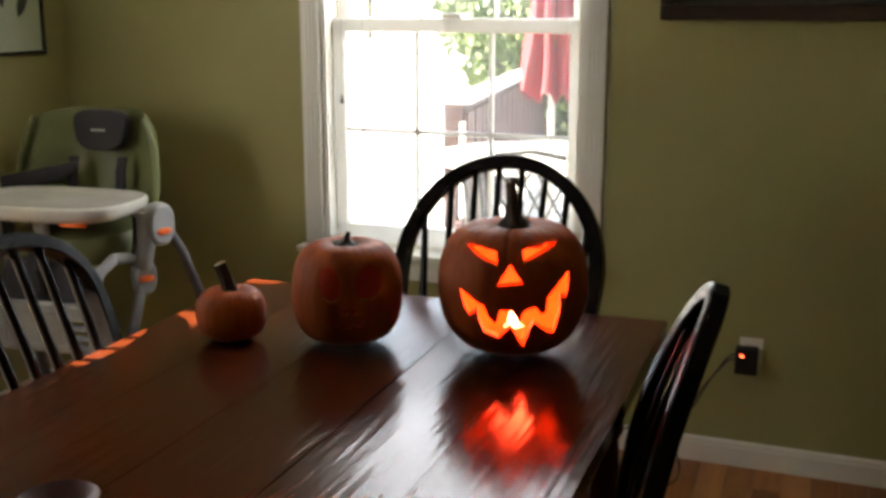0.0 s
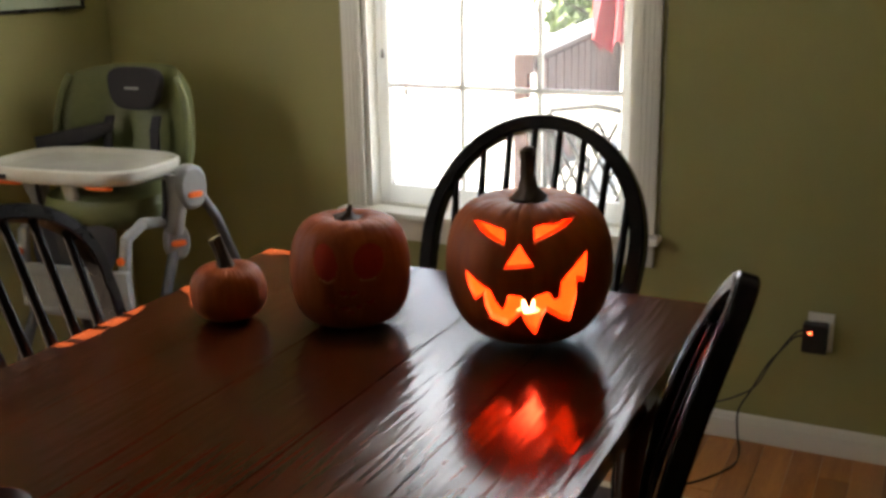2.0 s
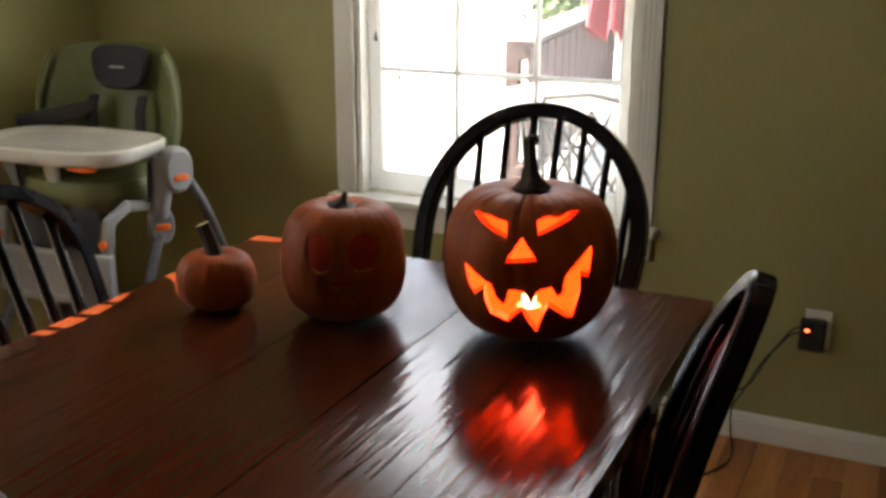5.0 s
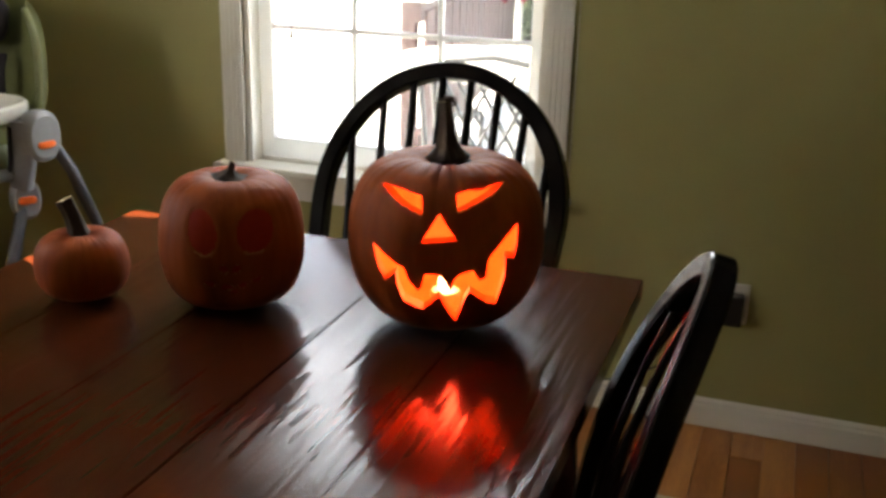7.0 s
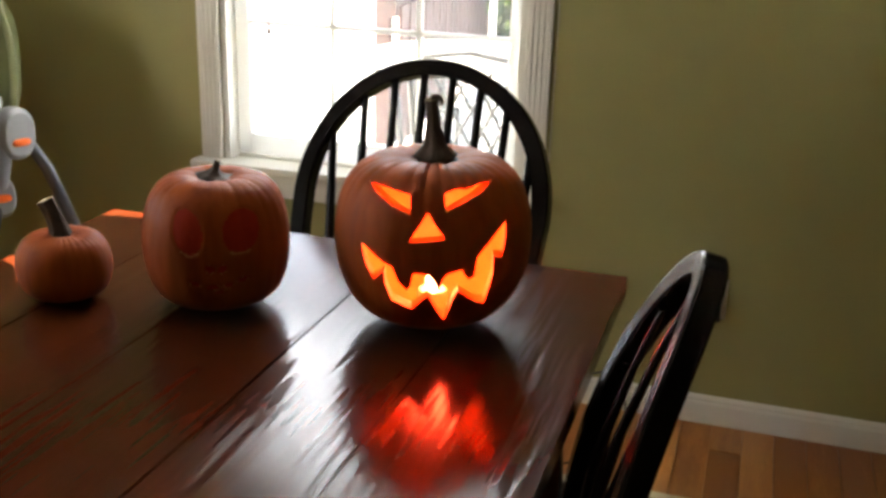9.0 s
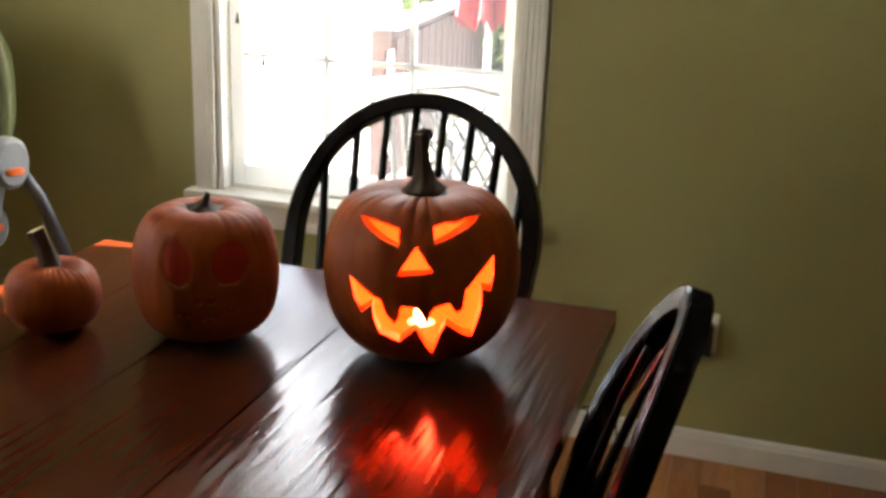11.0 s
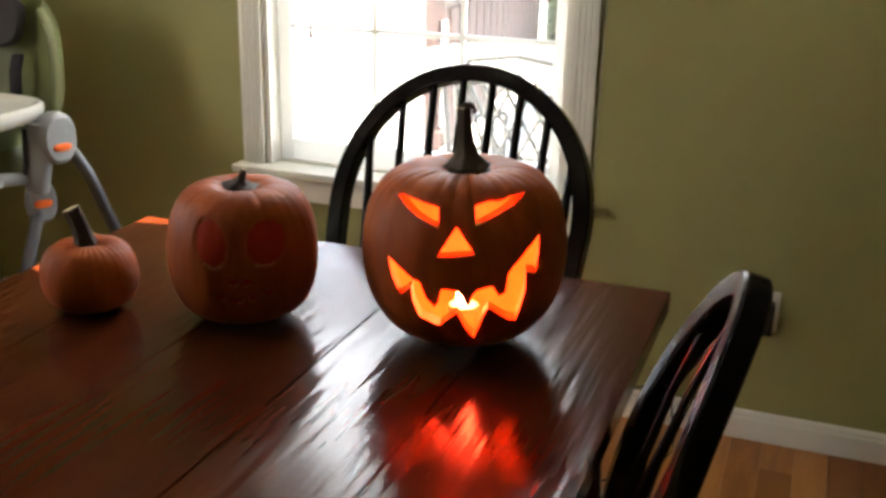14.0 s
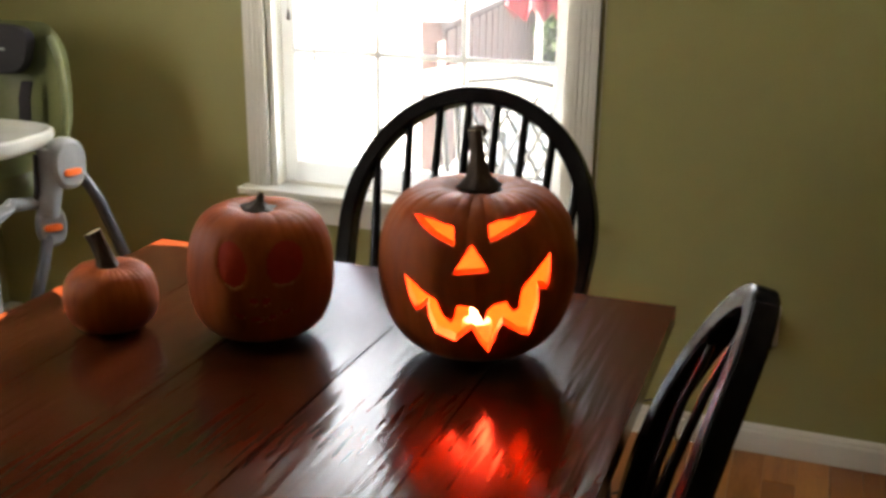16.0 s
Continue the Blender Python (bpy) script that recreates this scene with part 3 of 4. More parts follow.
    a0, a1 = feet[-1, -1].lerp(feet[-1, 1], 0.5), feet[1, -1].lerp(feet[1, 1], 0.5)
    part("stretcher", tube([a0.lerp(a1, f) for f in (0, 0.3, 0.5, 0.7, 1)], [0.008, 0.012, 0.015, 0.012, 0.008], n=10), BLACK, t, smooth=True)
    return t


RUG_Z = 0.010


def side_chair_pose(x75, y, turn, lean=LEAN):
    """The pose that puts the middle of a chair's back, at the table's height, at (x75, y)."""
    return pose(x75, y, RUG_Z, 0, 0, turn) @ pose(0, -0.165 - (0.75 - 0.45) * lean, 0)


windsor_chair(side_chair_pose(-0.691, 2.268, -5.3, 0.389), "black-lacquered hoop-back Windsor chair at the end of the table", top=1.042, a=0.269, spindles=8, gap=0.0648, lean=0.389, taper=0.052, zc=0.753, arch=2.03, shear=0.040, neck=0.0082, stout=1.05, wood=(0.0180, 0.0185))
windsor_chair(side_chair_pose(-0.1446, 1.448, -77.0, 0.2754), "black Windsor chair pushed in at the long side of the table", top=0.989, a=0.170, spindles=3, gap=0.072, stout=0.85, lean=0.2754, taper=0.035, bow=1.0, zc=0.50, arch=1.78, curl=0.467, wood=(0.0165, 0.0165))
windsor_chair(side_chair_pose(-1.432, 1.405, 94), "black Windsor chair with sunlit spindles beside the high chair", top=0.958, a=0.269, spindles=7, gap=0.0735, stout=1.15, neck=0.0085, taper=0.052, zc=0.77, arch=2.3, wood=(0.0165, 0.0205))

# ---- high chair ----
GREEN = mat("olive_vinyl", (0.12, 0.13, 0.048), (0.17, 0.18, 0.07), scale=6, rough=0.42, bump=0.2, fine=70)
DARKPAD = mat("dark_brown_cloth", (0.018, 0.015, 0.018), (0.035, 0.030, 0.034), scale=12, rough=0.8, bump=0.4, fine=160)
WHITE = mat("white_plastic", (0.52, 0.50, 0.44), (0.60, 0.58, 0.52), scale=5, rough=0.22, bump=0.03, fine=40, spec=0.6)
GREY = mat("pale_grey_plastic", (0.25, 0.25, 0.245), (0.32, 0.32, 0.315), scale=6, rough=0.35, bump=0.05, fine=60)
TUBE = mat("dark_grey_tube", (0.10, 0.10, 0.105), (0.15, 0.15, 0.155), scale=8, rough=0.35, bump=0.05, fine=60, metal=0.4)
ORANGE = mat("orange_plastic", (0.80, 0.13, 0.015), (0.9, 0.18, 0.03), scale=9, rough=0.3, bump=0.03, fine=50)


def plate(outline, z_of, layers, n=48, power=3.0):
    """A rounded slab: rings of a superellipse; layers are (scale, z)."""
    bm = bmesh.new()
    hx, hy = outline
    rings = []
    for f, z in layers:
        row = []
        for k in range(n if f > 0 else 1):
            t = 2 * math.pi * k / n
            c, s = math.cos(t), math.sin(t)
            e = 2 / power
            row.append(bm.verts.new((hx * f * math.copysign(abs(c) ** e, c), hy * f * math.copysign(abs(s) ** e, s), z + z_of)))
        rings.append(row)
    for a, b in zip(rings, rings[1:]):
        for k in range(n):
            bm.faces.new(list(dict.fromkeys((a[k % len(a)], a[(k + 1) % len(a)], b[(k + 1) % len(b)], b[k % len(b)]))))
    return bm


def shell_pad(half, z0, z1, thick, wing, lean, top_round, nu=28, nv=20):
    """A padded back panel in x and z that curls forward (-y) at its sides."""
    bm = bmesh.new()
    faces = []
    for side in (0, 1):
        grid = []
        for j in range(nv + 1):
            v = j / nv
            w = half * (1 - top_round * v ** 5) * (0.86 + 0.14 * min(1, v * 2.5))
            row = []
            for i in range(nu + 1):
                u = -1 + 2 * i / nu
                y = -wing * abs(u) ** 3 + lean * v
                edge = min(1.0, (1 - abs(u)) * 7, (1 - v) * 7, v * 9 + 0.05)
                t = thick * math.sqrt(max(edge, 0.0)) * (1 + 0.14 * math.cos(u * 9))
                z = z0 + (z1 - z0) * (v - 0.045 * abs(u) ** 4 * v)
                row.append(bm.verts.new((w * u, y + (-t / 2 if side == 0 else t / 2), z)))
            grid.append(row)
        for j in range(nv):
            for i in range(nu):
                f = (grid[j][i], grid[j][i + 1], grid[j + 1][i + 1], grid[j + 1][i])
                bm.faces.new(f if side == 0 else f[::-1])
        faces.append(grid)
    bmesh.ops.remove_doubles(bm, verts=bm.verts[:], dist=0.0008)
    return bm


def high_chair():
    cx, cy = -2.173, 2.50
    t = thing("high_chair", pose(cx, cy, 0, 0, 0, 5), "olive green padded high chair with a white tray and orange buttons", "high chair")
    tray = part("tray", plate((0.285, 0.180), 0.804, [(0, 0.026), (0.80, 0.026), (0.88, 0.029), (0.93, 0.038), (0.97, 0.040), (1.0, 0.034), (1.0, 0.018), (0.97, 0.000), (0.90, -0.010), (0, -0.010)], n=64, power=3.4), WHITE, t, "glossy white plastic tray", smooth=True, at=pose(-0.030, -0.105, 0))
    part("label_plate", new_box(-0.19, -0.145, -0.1815, -0.1765, 0.808, 0.822, bevel=0.002), DARKPAD, tray)
    for x in (-0.165, 0.165):
        part("tray_catch", plate((0.045, 0.012), 0.786, [(0, 0), (1, 0), (1.1, 0.005), (1, 0.010), (0, 0.010)], n=24), ORANGE, tray, "orange tray catch", smooth=True, at=pose(x, -0.148, 0))
    part("crotch_post", tube([(-0.02, -0.20, 0.785), (-0.02, -0.19, 0.74), (-0.02, -0.15, 0.68)], [(0.026, 0.014), (0.022, 0.013), (0.02, 0.012)], n=14, power=3), WHITE, t, smooth=True)
    part("seat_back", shell_pad(0.262, 0.66, 1.092, 0.060, 0.115, 0.075, 0.24), GREEN, t, smooth=True, at=pose(-0.055, 0.205, 0))
    # piping round the padded wing
    for sx in (-1, 1):
        line = [(-0.055 + sx * 0.262 * (1 - 0.24 * v ** 5) * (0.86 + 0.14 * min(1, v * 2.5)), 0.205 - 0.115 + 0.075 * v - 0.018, 0.66 + 0.438 * 0.955 * v) for v in (0.2, 0.35, 0.5, 0.65, 0.8, 0.9, 0.97)]
        part("piping", tube(line, 0.012, n=10), GREEN, t, smooth=True)
    head = part("headrest", plate((0.102, 0.070), 0, [(0, -0.022), (0.9, -0.020), (1.0, -0.006), (1.0, 0.008), (0.92, 0.02), (0, 0.022)], n=40, power=3.2), DARKPAD, t, "dark padded headrest", smooth=True, at=pose(-0.02, 0.165, 1.024, 84, 0, 0))
    for v in head.data.vertices:
        v.co.x *= 1.0 + 1.9 * v.co.y
    part("name_tag", new_box(-0.026, 0.026, -0.004, 0.004, 0.022, 0.0245), GREY, head, "small pale bar")
    for x, z0, z1 in ((-0.13, 0.85, 0.93), (0.055, 0.85, 0.935)):
        part("harness_strap", tube([(x, 0.135, z0 - 0.02), (x + 0.004, 0.135, (z0 + z1) / 2), (x, 0.16, z1)], [(0.018, 0.006)] * 3, n=10, power=4), DARKPAD, t, smooth=True)
    part("harness_pad", tube([(-0.33, 0.03, 0.85), (-0.25, 0.06, 0.862), (-0.16, 0.11, 0.882), (-0.11, 0.14, 0.905)], [(0.025, 0.012), (0.03, 0.016), (0.028, 0.014), (0.015, 0.01)], n=12, power=3), DARKPAD, t, smooth=True)
    # seat, its rolled front and the calf pad
    part("seat", plate((0.20, 0.19), 0.69, [(0, 0.06), (0.8, 0.055), (0.95, 0.04), (1.0, 0.01), (0.96, -0.03), (0.85, -0.05), (0, -0.05)], n=48, power=2.6), GREEN, t, smooth=True, at=pose(0.0, -0.02, 0))
    part("calf_pad", shell_pad(0.155, 0.525, 0.665, 0.030, 0.02, 0.03, 0.05, 16, 8), DARKPAD, t, smooth=True, at=pose(0.0, -0.225, 0))
    part("strap", tube([(-0.01, -0.245, 0.70), (-0.015, -0.262, 0.64), (-0.01, -0.255, 0.57)], [(0.022, 0.005)] * 3, n=8, power=4), DARKPAD, t)
    # foot rest with slots
    bm = new_box(-0.165, 0.215, -0.275, -0.245, 0.505, 0.545, bevel=0.010)
    box(bm, -0.165, 0.215, -0.275, -0.245, 0.385, 0.415, bevel=0.010)
    for x0, x1 in ((-0.165, -0.12), (0.17, 0.215), (0.085, 0.105)):
        box(bm, x0, x1, -0.274, -0.246, 0.41, 0.51, bevel=0.005)
    box(bm, -0.12, 0.085, -0.272, -0.248, 0.41, 0.51, bevel=0.004)
    for z in (0.430, 0.462, 0.492):
        box(bm, 0.105, 0.17, -0.272, -0.249, z, z + 0.014, bevel=0.003)
    part("foot_rest", bm, GREY, t)
    for sx in (-1, 1):
        x = sx * 0.292
        hub = part("leg_hub", plate((0.052, 0.070), 0, [(0, -0.030), (0.8, -0.029), (0.97, -0.018), (1.0, 0.0), (0.97, 0.018), (0.8, 0.029), (0, 0.030)], n=36, power=2.3), GREY, t, smooth=True, at=pose(x, -0.035, 0.760, 90, 0, 68 * sx))
        part("button", plate((0.026, 0.010), 0.030, [(0, -0.004), (1, -0.004), (1.0, 0.003), (0.85, 0.006), (0, 0.007)], n=24), ORANGE, hub, "orange push button", smooth=True, at=pose(0.0, -0.020, 0))
        low = part("lower_hub", plate((0.040, 0.058), 0, [(0, -0.026), (0.8, -0.025), (1.0, -0.010), (1.0, 0.010), (0.8, 0.025), (0, 0.026)], n=32, power=2.3), GREY, t, smooth=True, at=pose(sx * 0.235, -0.045, 0.585, 90, 0, 50 * sx))
        part("button", plate((0.024, 0.011), 0.026, [(0, -0.004), (1, -0.004), (1.0, 0.003), (0.85, 0.006), (0, 0.007)], n=24), ORANGE, low, "orange push button", smooth=True, at=pose(0, 0.0, 0))
        part("side_arm", tube([(sx * 0.262, -0.06, 0.80), (sx * 0.262, -0.065, 0.72), (sx * 0.24, -0.06, 0.62)], [(0.032, 0.022), (0.035, 0.024), (0.03, 0.022)], n=16, power=3), GREY, t, smooth=True)
        part("arm_strip", tube([(sx * 0.243, -0.092, 0.79), (sx * 0.238, -0.094, 0.70), (sx * 0.225, -0.09, 0.655)], [(0.006, 0.004)] * 3, n=8), DARKPAD, t)
        part("front_brace", tube([(sx * 0.225, -0.07, 0.655), (sx * 0.205, -0.16, 0.668), (sx * 0.190, -0.225, 0.635), (sx * 0.186, -0.240, 0.56), (sx * 0.186, -0.243, 0.40)], [(0.018, 0.014)] * 5, n=14, power=3), GREY, t, smooth=True)
        part("brace_button", plate((0.013, 0.013), 0, [(0, -0.004), (1, -0.004), (1, 0.004), (0, 0.006)], n=20, power=2), ORANGE, t, "orange push button", smooth=True, at=pose(sx * 0.187, -0.258, 0.575, 90, 0, 0))
        part("rear_leg", tube([(sx * 0.315, -0.005, 0.725), (sx * 0.335, 0.03, 0.655), (sx * 0.355, 0.09, 0.50), (sx * 0.40, 0.27, 0.035)], [0.015, 0.0165, 0.0165, 0.0165], n=14), TUBE, t, smooth=True)
        part("front_leg", tube([(sx * 0.235, -0.06, 0.56), (sx * 0.235, -0.12, 0.44), (sx * 0.24, -0.36, 0.035)], [0.017, 0.017, 0.017], n=14), TUBE, t, smooth=True)
        for y, lx in ((0.27, 0.40), (-0.36, 0.24)):
            part("foot", plate((0.030, 0.045), 0.0, [(0, 0.0), (0.95, 0.0), (1, 0.012), (0.9, 0.035), (0, 0.04)], n=24, power=2.5), GREY, t, smooth=True, at=pose(sx * lx, y, 0))
    return t


high_chair()

# ---- on the walls ----
PICFRAME = mat("black_picture_frame", (0.010, 0.008, 0.007), (0.022, 0.018, 0.014), scale=20, rough=0.3, bump=0.1, fine=90)
MAT = mat("pale_mat_board", (0.40, 0.44, 0.30), (0.46, 0.50, 0.35), scale=4, rough=0.7, bump=0.08, fine=150)
PRINT = mat("dark_print", (0.020, 0.022, 0.016), (0.045, 0.045, 0.030), scale=6, rough=0.4, bump=0.0, fine=60)
WENGE = mat("dark_wood_frame", (0.022, 0.011, 0.008), (0.050, 0.024, 0.016), scale=6, rough=0.4, bump=0.15, stretch=(1, 6, 6), fine=40)


def framed(name, m, w, h, bar, depth, wood, inside, label):
    """A picture whose lower left corner is at the pose's origin, in x and z, facing -y."""
    t = thing(name, m, label, "picture")
    for x0, x1, z0, z1 in ((0, w, 0, bar), (0, w, h - bar, h), (0, bar, bar + 0.0005, h - bar - 0.0005), (w - bar, w, bar + 0.0005, h - bar - 0.0005)):
        part("frame_bar", new_box(x0, x1, -depth, -0.001, z0, z1, bevel=0.003), wood, t)
    part("picture_sheet", new_box(bar, w - bar, -depth * 0.5, -0.002, bar, h - bar), inside, t)
    return t


def leaf(length, width, at, parent):
    bm = bmesh.new()
    n = 12
    a, b = [], []
    for i in range(n + 1):
        f = i / n
        w = width * math.sin(math.pi * f ** 0.8) * (1 - 0.3 * f)
        a.append(bm.verts.new((-w, 0, length * f)))
        b.append(bm.verts.new((w, -0.0008, length * f)))
    for i in range(n):
        q = list(dict.fromkeys((a[i], b[i], b[i + 1], a[i + 1])))
        bm.faces.new(q)
    part("leaf_print", bm, PRINT, parent, at=at)


pic = framed("botanical_picture", pose(WEST + 0.001, 2.36, 1.262, 0, 0, 90), 0.522, 0.62, 0.012, 0.020, PICFRAME, MAT, "thin black-framed botanical print with dark leaves on pale paper")
for x, z, ang, ln in ((0.40, 0.13, 25, 0.16), (0.33, 0.16, -5, 0.2), (0.26, 0.2, -35, 0.18), (0.34, 0.36, 40, 0.15), (0.24, 0.38, -50, 0.14), (0.43, 0.20, 55, 0.14)):
    leaf(ln, 0.024, pose(x, -0.0112, z, 0, ang, 0) if ang > 30 else pose(x, -0.0116, z, 0, ang, 0), pic)
framed("dark_picture", pose(-0.413, NORTH, 1.390), 0.95, 0.66, 0.045, 0.028, WENGE, PRINT, "large dark wooden picture frame with a dark print")

RED_DOT = glow("red_indicator", (1.0, 0.10, 0.03), 0.5)
BLACKPLASTIC = mat("black_plastic", (0.008, 0.008, 0.008), (0.018, 0.017, 0.016), scale=15, rough=0.4, bump=0.05, fine=90)
outlet = thing("wall_outlet", pose(-0.087, NORTH, 0.374), "white duplex wall outlet plate with a plug in it", "outlet")
part("plate", new_box(-0.0355, 0.0355, -0.006, -0.001, -0.057, 0.057, bevel=0.0025), TRIM, outlet)
for z in (-0.020, 0.020):
    part("socket", new_box(-0.017, 0.017, -0.0085, -0.0055, z - 0.014, z + 0.014, bevel=0.0015), WHITE, outlet)
plug = thing("power_adapter", pose(-0.097, NORTH - 0.009, 0.364), "black square power adapter with a glowing red indicator", "adapter")
part("body", new_box(-0.034, 0.034, -0.040, 0.0, -0.042, 0.042, bevel=0.005, seg=3), BLACKPLASTIC, plug)
part("indicator", plate((0.0065, 0.0035), 0, [(0, 0), (1, 0), (1, 0.002), (0, 0.0025)], n=16), RED_DOT, plug, "glowing red indicator", at=pose(-0.013, -0.040, 0.018, 90, 0, 20))


def smooth_line(pts, n=6):
    out = []
    P = [Vector(p) for p in pts]
    for i in range(len(P) - 1):
        p0, p1, p2, p3 = P[max(i - 1, 0)], P[i], P[i + 1], P[min(i + 2, len(P) - 1)]
        for k in range(n):
            f = k / n
            out.append(0.5 * ((2 * p1) + (p2 - p0) * f + (2 * p0 - 5 * p1 + 4 * p2 - p3) * f * f + (3 * p1 - p0 - 3 * p2 + p3) * f ** 3))
    return out + [P[-1]]


CORD = mat("black_cable", (0.012, 0.011, 0.009), (0.03, 0.026, 0.02), scale=30, rough=0.5, bump=0.1, fine=200)
for nm, pts in (("power_cable", [(-0.117, 2.972, 0.388), (-0.150, 2.972, 0.372), (-0.185, 2.975, 0.318), (-0.215, 2.978, 0.262), (-0.250, 2.978, 0.190), (-0.300, 2.975, 0.150), (-0.370, 2.97, 0.118), (-0.50, 2.965, 0.075), (-0.66, 2.955, 0.006)]),
                ("power_cable", [(-0.117, 2.965, 0.372), (-0.150, 2.965, 0.362), (-0.180, 2.970, 0.322), (-0.222, 2.970, 0.262), (-0.262, 2.970, 0.175), (-0.292, 2.962, 0.110), (-0.288, 2.945, 0.045), (-0.272, 2.900, 0.005), (-0.280, 2.800, 0.004), (-0.362, 2.669, 0.004), (-0.46, 2.60, 0.004)])):
    tagged(part(nm, tube(smooth_line(pts), 0.0028, n=8), CORD, smooth=True), "thin black cable hanging from the adapter to the floor", "cable", "power cables")

CORDW = mat("blind_cord", (0.5, 0.46, 0.38), (0.62, 0.58, 0.5), scale=60, rough=0.8, bump=0.2, fine=300)
DARKWOOD = mat("tassel_wood", (0.05, 0.035, 0.025), (0.09, 0.06, 0.04), scale=40, rough=0.5, bump=0.1, fine=90)
for x, y, z, m in ((-1.462, NORTH - 0.03, 1.110, DARKWOOD), (-1.415, NORTH + 0.035, 0.985, DARKWOOD), (-0.556, NORTH - 0.034, 0.590, CORDW)):
    cord = thing("blind_cord", pose(x, y, z), "thin window-blind cord with a small tassel", "cord", "blind cords")
    part("string", tube([(0, 0, 0.028), (0.002, 0, 0.4), (0.0, 0, 2.05 - z)], 0.0012, n=6), CORDW, cord)
    part("tassel", lathe([(0, 0), (0.0055, 0.0), (0.006, 0.006), (0.0035, 0.022), (0.002, 0.03), (0, 0.03)], 12), m, cord, smooth=True)

# ---- outside ----
PAVE = mat("pale_concrete", (0.44, 0.435, 0.42), (0.52, 0.515, 0.50), scale=1.2, rough=0.85, bump=0.3, fine=30)
DECKWOOD = mat("weathered_brown_wood", (0.038, 0.016, 0.013), (0.064, 0.029, 0.024), scale=3, rough=0.7, bump=0.3, stretch=(6, 6, 1), fine=20, vary=0.3)
# the cap's pale colour stands for sunlight on top of the rail
CAPWOOD = mat("sunlit_look_cap", (0.45, 0.44, 0.46), (0.58, 0.57, 0.58), scale=5, rough=0.6, bump=0.2, fine=40)
REDCLOTH = mat("red_canvas", (0.13, 0.006, 0.011), (0.18, 0.010, 0.018), scale=10, rough=0.85, bump=0.3, fine=200)
METAL = mat("dark_patio_metal", (0.010, 0.010, 0.011), (0.020, 0.020, 0.022), scale=12, rough=0.45, bump=0.1, fine=80)
LEAF = mat("sunlit_leaves", (0.035, 0.060, 0.012), (0.085, 0.125, 0.025), scale=2.0, rough=0.6, bump=0.0, fine=9)
BARK = mat("bark", (0.055, 0.042, 0.033), (0.10, 0.08, 0.06), scale=9, rough=0.9, bump=0.8, stretch=(3, 3, 0.6), fine=30, dist=0.02)
G = -0.12
bm = bmesh.new()
bmesh.ops.create_grid(bm, x_segments=40, y_segments=40, size=160)
for v in bm.verts:
    v.co.z = G - (0.25 if -9 < v.co.x < 9 and -9 < v.co.y < 2.9 else 0)
tagged(part("ground", bm, PAVE), "pale sunlit concrete patio and drive", "ground", kind="structure")

fence = thing("deck_railing", pose(-2.10, 5.9, G, 0, 0, 98), "brown wooden deck railing with a cap board coloured pale as sunlit", "railing")
part("cap_board", new_box(-0.02, 4.6, -0.09, 0.09, 0.955, 0.985, bevel=0.004), CAPWOOD, fence, "wooden cap board, coloured pale as sunlit")
part("top_rail", new_box(0, 4.55, -0.035, 0.02, 0.84, 0.954, bevel=0.004), DECKWOOD, fence)
part("bottom_rail", new_box(0, 4.55, -0.03, 0.02, 0.10, 0.19, bevel=0.004), DECKWOOD, fence)
for k in range(17):
    part("slat", new_box(0.06 + k * 0.265, 0.06 + k * 0.265 + 0.215, -0.060, -0.0365, 0.08, 0.90, bevel=0.006), DECKWOOD, fence)
part("post", new_box(0.10, 0.19, 0.0215, 0.11, 0.0, 0.952, bevel=0.005), DECKWOOD, fence)
for x in (1.5, 3.0, 4.5):
    part("post", new_box(x - 0.045, x + 0.045, 0.021, 0.11, 0.0, 0.952, bevel=0.005), DECKWOOD, fence)

umb = thing("patio_umbrella", pose(-1.39, 5.5, G), "closed red canvas patio umbrella on a metal pole", "umbrella")
bm = bmesh.new()
rings = []
for i in range(15):
    f = i / 14
    z = 1.06 + 1.25 * f
    row = []
    for k in range(64):
        t = 2 * math.pi * k / 64
        fold = 0.5 + 0.5 * math.cos(8 * t + 0.5 * math.sin(3 * f + t))
        r = (0.165 * (1 - f) ** 0.7 + 0.03) * (0.62 + 0.38 * fold) * (0.93 + 0.1 * math.sin(9 * f + 2 * t))
        row.append(bm.verts.new((r * math.cos(t), r * math.sin(t), z + (0.075 * (fold - 0.5) * (1 - f) ** 4 if i < 4 else 0))))
    rings.append(row)
for a, b in zip(rings, rings[1:]):
    for k in range(64):
        bm.faces.new((a[k], a[(k + 1) % 64], b[(k + 1) % 64], b[k]))
bm.faces.new(rings[-1])
part("canopy", bm, REDCLOTH, umb, smooth=True)
part("pole", tube([(0, 0, 0.02), (0, 0, 2.4)], 0.019, n=12), GREY, umb, smooth=True)

ptable = thing("patio_table", pose(-1.39, 5.5, G), "round white patio table with metal legs", "table")
part("tabletop", lathe([(0.024, 0.70), (0.66, 0.70), (0.68, 0.706), (0.68, 0.716), (0.66, 0.722), (0.024, 0.722), (0.024, 0.70)], 48), WHITE, ptable)
for k in range(4):
    t = radians(45 + 90 * k)
    part("leg", tube([(0.55 * math.cos(t), 0.55 * math.sin(t), 0.70), (0.48 * math.cos(t), 0.48 * math.sin(t), 0.0)], 0.016, n=8), METAL, ptable)


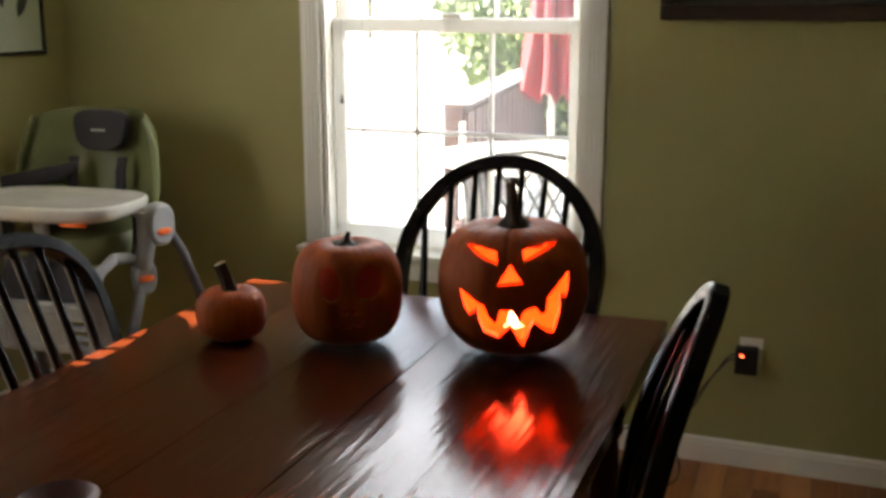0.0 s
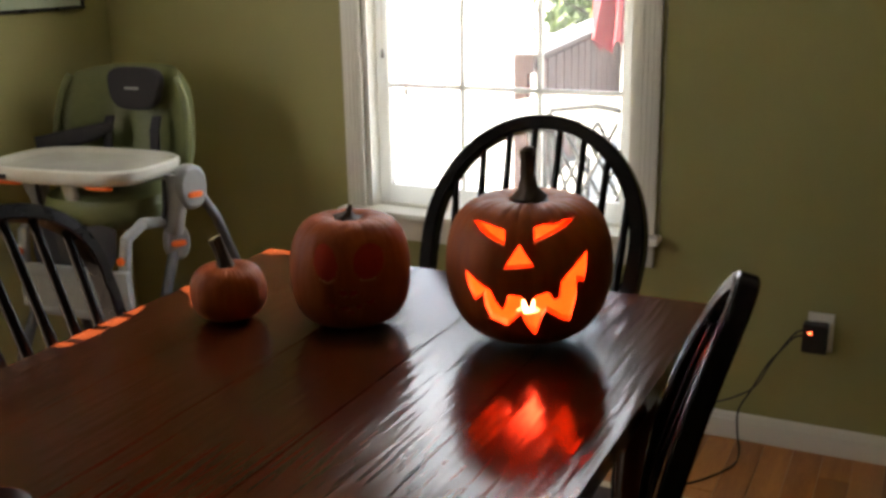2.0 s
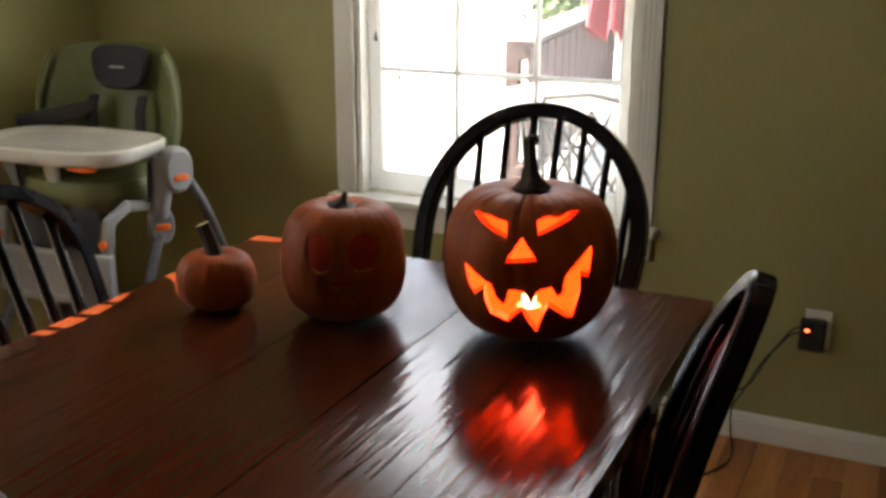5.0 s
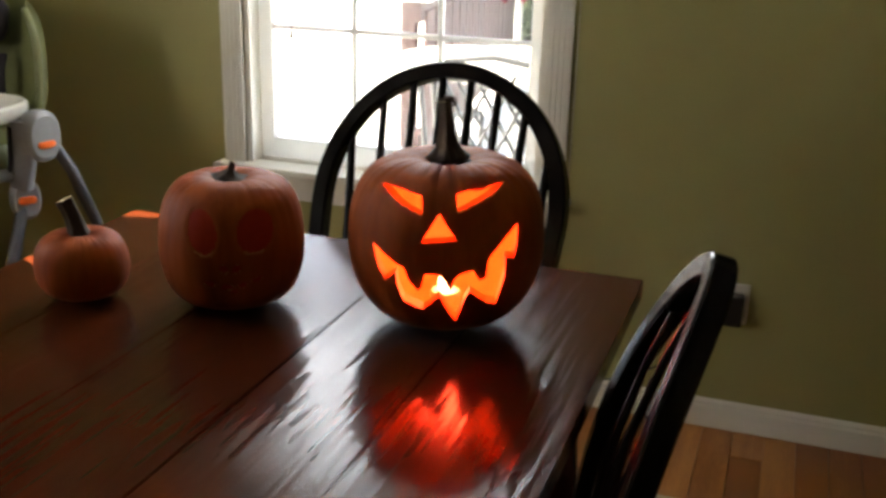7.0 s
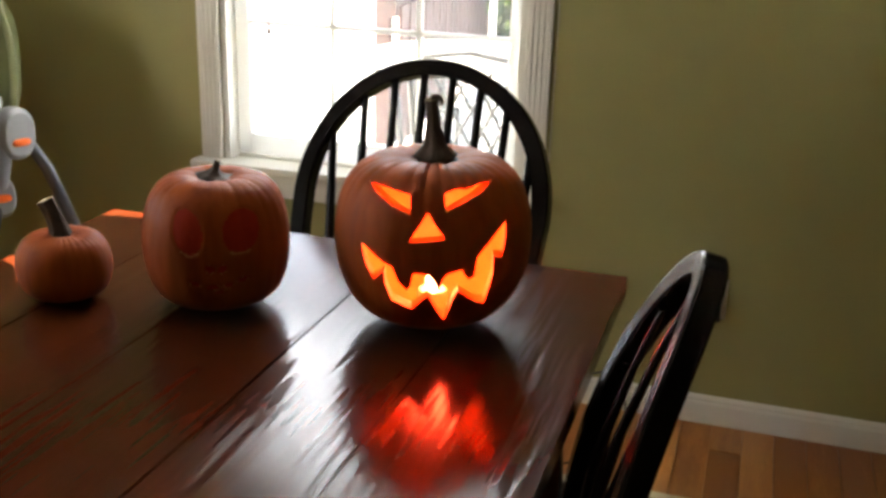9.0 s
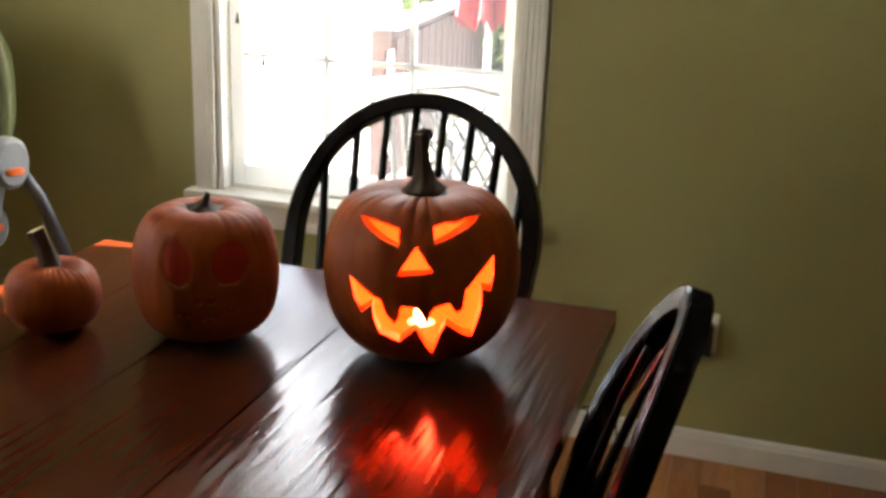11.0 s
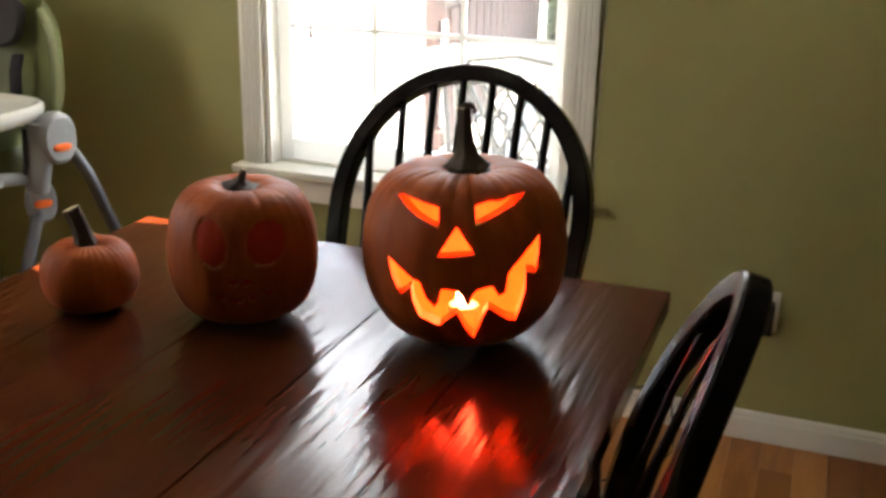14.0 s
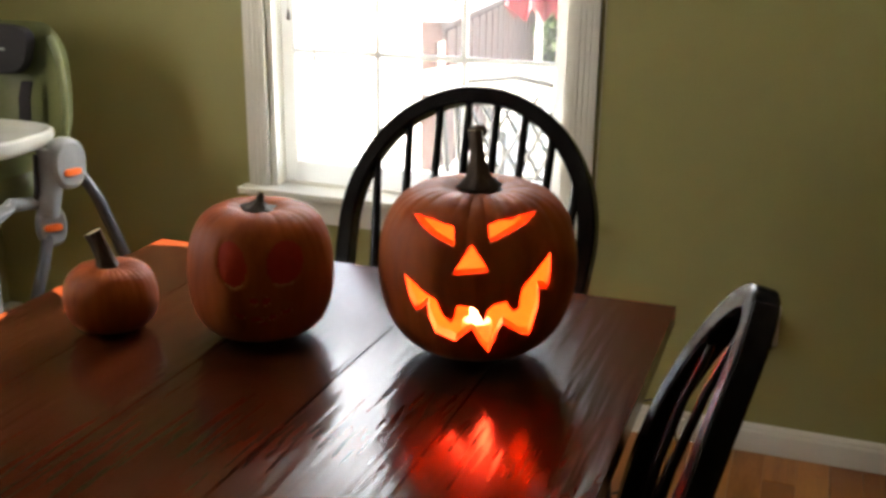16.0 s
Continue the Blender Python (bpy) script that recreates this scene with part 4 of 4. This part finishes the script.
def patio_chair(m):
    t = thing("patio_chair", m, "dark metal patio chair with a lattice back", "chair", "patio chairs")
    part("back_frame", tube([(-0.25, 0.0, 0.40), (-0.26, 0.06, 0.80), (-0.2, 0.08, 0.90), (0, 0.09, 0.93), (0.2, 0.08, 0.90), (0.26, 0.06, 0.80), (0.25, 0, 0.40)], 0.013, n=8), METAL, t)
    for k in range(6):
        a = -0.22 + 0.088 * k
        for s in (-1, 1):
            x1 = max(-0.23, min(0.23, a + s * 0.22))
            part("lattice_bar", tube([(a, 0.012, 0.45), (x1, 0.065, 0.86)], 0.009, n=6), METAL, t)
    part("seat", plate((0.25, 0.24), 0.40, [(0, 0.012), (0.95, 0.012), (1, 0.005), (1, -0.006), (0, -0.006)], n=32), METAL, t, at=pose(0, -0.22, 0))
    for sx in (-1, 1):
        part("leg", tube([(sx * 0.23, 0.0, 0.40), (sx * 0.25, 0.07, 0.0)], 0.012, n=8), METAL, t)
        part("leg", tube([(sx * 0.23, -0.42, 0.60), (sx * 0.25, -0.44, 0.0)], 0.012, n=8), METAL, t)
        part("armrest", tube([(sx * 0.25, 0.03, 0.62), (sx * 0.26, -0.2, 0.63), (sx * 0.24, -0.43, 0.60)], 0.014, n=8), METAL, t)
    return t


pc = patio_chair(pose(-1.12, 4.25, G, 0, 0, 176))
copy_thing(pc, pose(-0.55, 4.7, G, 0, 0, 205))


def tree(x, y, h, spread, seed, count, bare=0.35):
    rnd = random.Random(seed)
    t = thing("tree", pose(x, y, G), "leafy green tree in full sun behind the deck", "tree", "trees behind the deck")
    bm = tube([(0, 0, 0), (0.03, 0.02, h * 0.3), (-0.04, 0.05, h * 0.6), (0, 0, h * 0.9)], [0.16, 0.12, 0.08, 0.02], n=10)
    tips = []
    for k in range(14):
        z = h * (bare + 0.55 * rnd.random())
        a = rnd.random() * 6.28
        ln = spread * (0.5 + 0.5 * rnd.random()) * (1 - 0.5 * max(0, z / h - 0.5))
        tip = Vector((math.cos(a) * ln, math.sin(a) * ln, z + 0.35 * ln))
        sweep(bm, [(0, 0, z), tip * 0.5 + Vector((0, 0, z * 0.48)), tip], [0.05, 0.03, 0.01], n=6)
        tips.append(tip)
    part("trunk", bm, BARK, t, smooth=True)
    verts, faces = [], []
    for i in range(count):
        c = rnd.choice(tips) * (0.55 + 0.5 * rnd.random()) if rnd.random() < 0.85 else Vector((0, 0, h * (bare + 0.5 * rnd.random())))
        c = Vector((c.x, c.y, max(c.z, h * bare * 0.7))) + Vector((rnd.gauss(0, 0.28), rnd.gauss(0, 0.28), rnd.gauss(0, 0.26))) * (spread / 1.6)
        q = Euler((rnd.random() * 6.3, rnd.random() * 6.3, rnd.random() * 6.3)).to_matrix()
        s = 0.05 + 0.05 * rnd.random()
        k = len(verts)
        for p in ((-s, 0, 0), (0, -s * 0.5, 0.2 * s), (s, 0, 0), (0, s * 0.5, 0.2 * s)):
            verts.append(c + q @ Vector(p))
        faces.append((k, k + 1, k + 2, k + 3))
    me = bpy.data.meshes.new("crown")
    me.from_pydata([tuple(v) for v in verts], [], faces)
    me.materials.append(LEAF)
    crown = new("crown", me)
    crown.parent = t
    return t


tree(-3.75, 13.5, 4.4, 1.3, 1, 5200, 0.16)
tree(-2.6, 13.8, 4.4, 1.8, 3, 5200, 0.15)
tree(-1.3, 12.0, 4.2, 1.6, 4, 4200, 0.12)
tree(-2.9, 11.2, 2.3, 1.0, 8, 3600, 0.03)
tree(-2.0, 9.9, 1.9, 0.8, 9, 3000, 0.03)
tree(-4.3, 14.2, 3.0, 1.2, 10, 3600, 0.05)
tree(-21.0, 46.0, 7.0, 3.4, 5, 4200, 0.2)
tree(-27.0, 50.0, 7.5, 3.6, 6, 4200, 0.2)
tree(-15.0, 45.0, 6.5, 3.2, 7, 4200, 0.2)

# ---- rug and floor ----
RUGD = mat("dark_rug_pile", (0.020, 0.014, 0.012), (0.075, 0.045, 0.032), scale=14, rough=0.95, bump=0.7, fine=120, dist=0.003)
RUGB = mat("cream_rug_binding", (0.52, 0.44, 0.31), (0.62, 0.54, 0.40), scale=30, rough=0.95, bump=0.6, fine=220)
rug = thing("rug", pose(0, 0, 0), "dark patterned rug with a cream border under the table", "rug")
RX0, RX1, RY0, RY1 = -1.70, 0.55, -0.30, 2.578
part("rug_field", new_box(RX0 + 0.035, RX1 - 0.035, RY0 + 0.035, RY1 - 0.035, 0.0005, 0.009), RUGD, rug)
for x0, x1, y0, y1 in ((RX0, RX1, RY1 - 0.034, RY1), (RX0, RX1, RY0, RY0 + 0.034), (RX0, RX0 + 0.034, RY0 + 0.0345, RY1 - 0.0345), (RX1 - 0.034, RX1, RY0 + 0.0345, RY1 - 0.0345)):
    part("border", new_box(x0, x1, y0, y1, 0.0005, 0.008, bevel=0.002), RUGB, rug)

floor = tagged(part("floor", new_box(WEST, EAST, SOUTH, NORTH, -0.30, -0.012), FLOOR), "orange-brown pine board floor with knots", "floor", kind="structure")
rnd = random.Random(11)
PW = 0.083
x = WEST
while x < EAST - 0.01:
    w = min(PW, EAST - x)
    y = SOUTH - rnd.random() * 1.2
    while y < NORTH:
        ln = 1.3 + 0.9 * rnd.random()
        y0, y1 = max(y, SOUTH), min(y + ln, NORTH)
        if y1 - y0 > 0.02:
            bm = new_box(x + 0.0006, x + w - 0.0006, y0 + 0.0006, y1 - 0.0006, -0.0118, 0.0)
            es = [e for e in bm.edges if all(v.co.z > -0.001 for v in e.verts)]
            bmesh.ops.bevel(bm, geom=es, offset=0.0012, segments=1, affect="EDGES")
            part("floor_board", bm, FLOOR, floor)
        y += ln
    x += PW
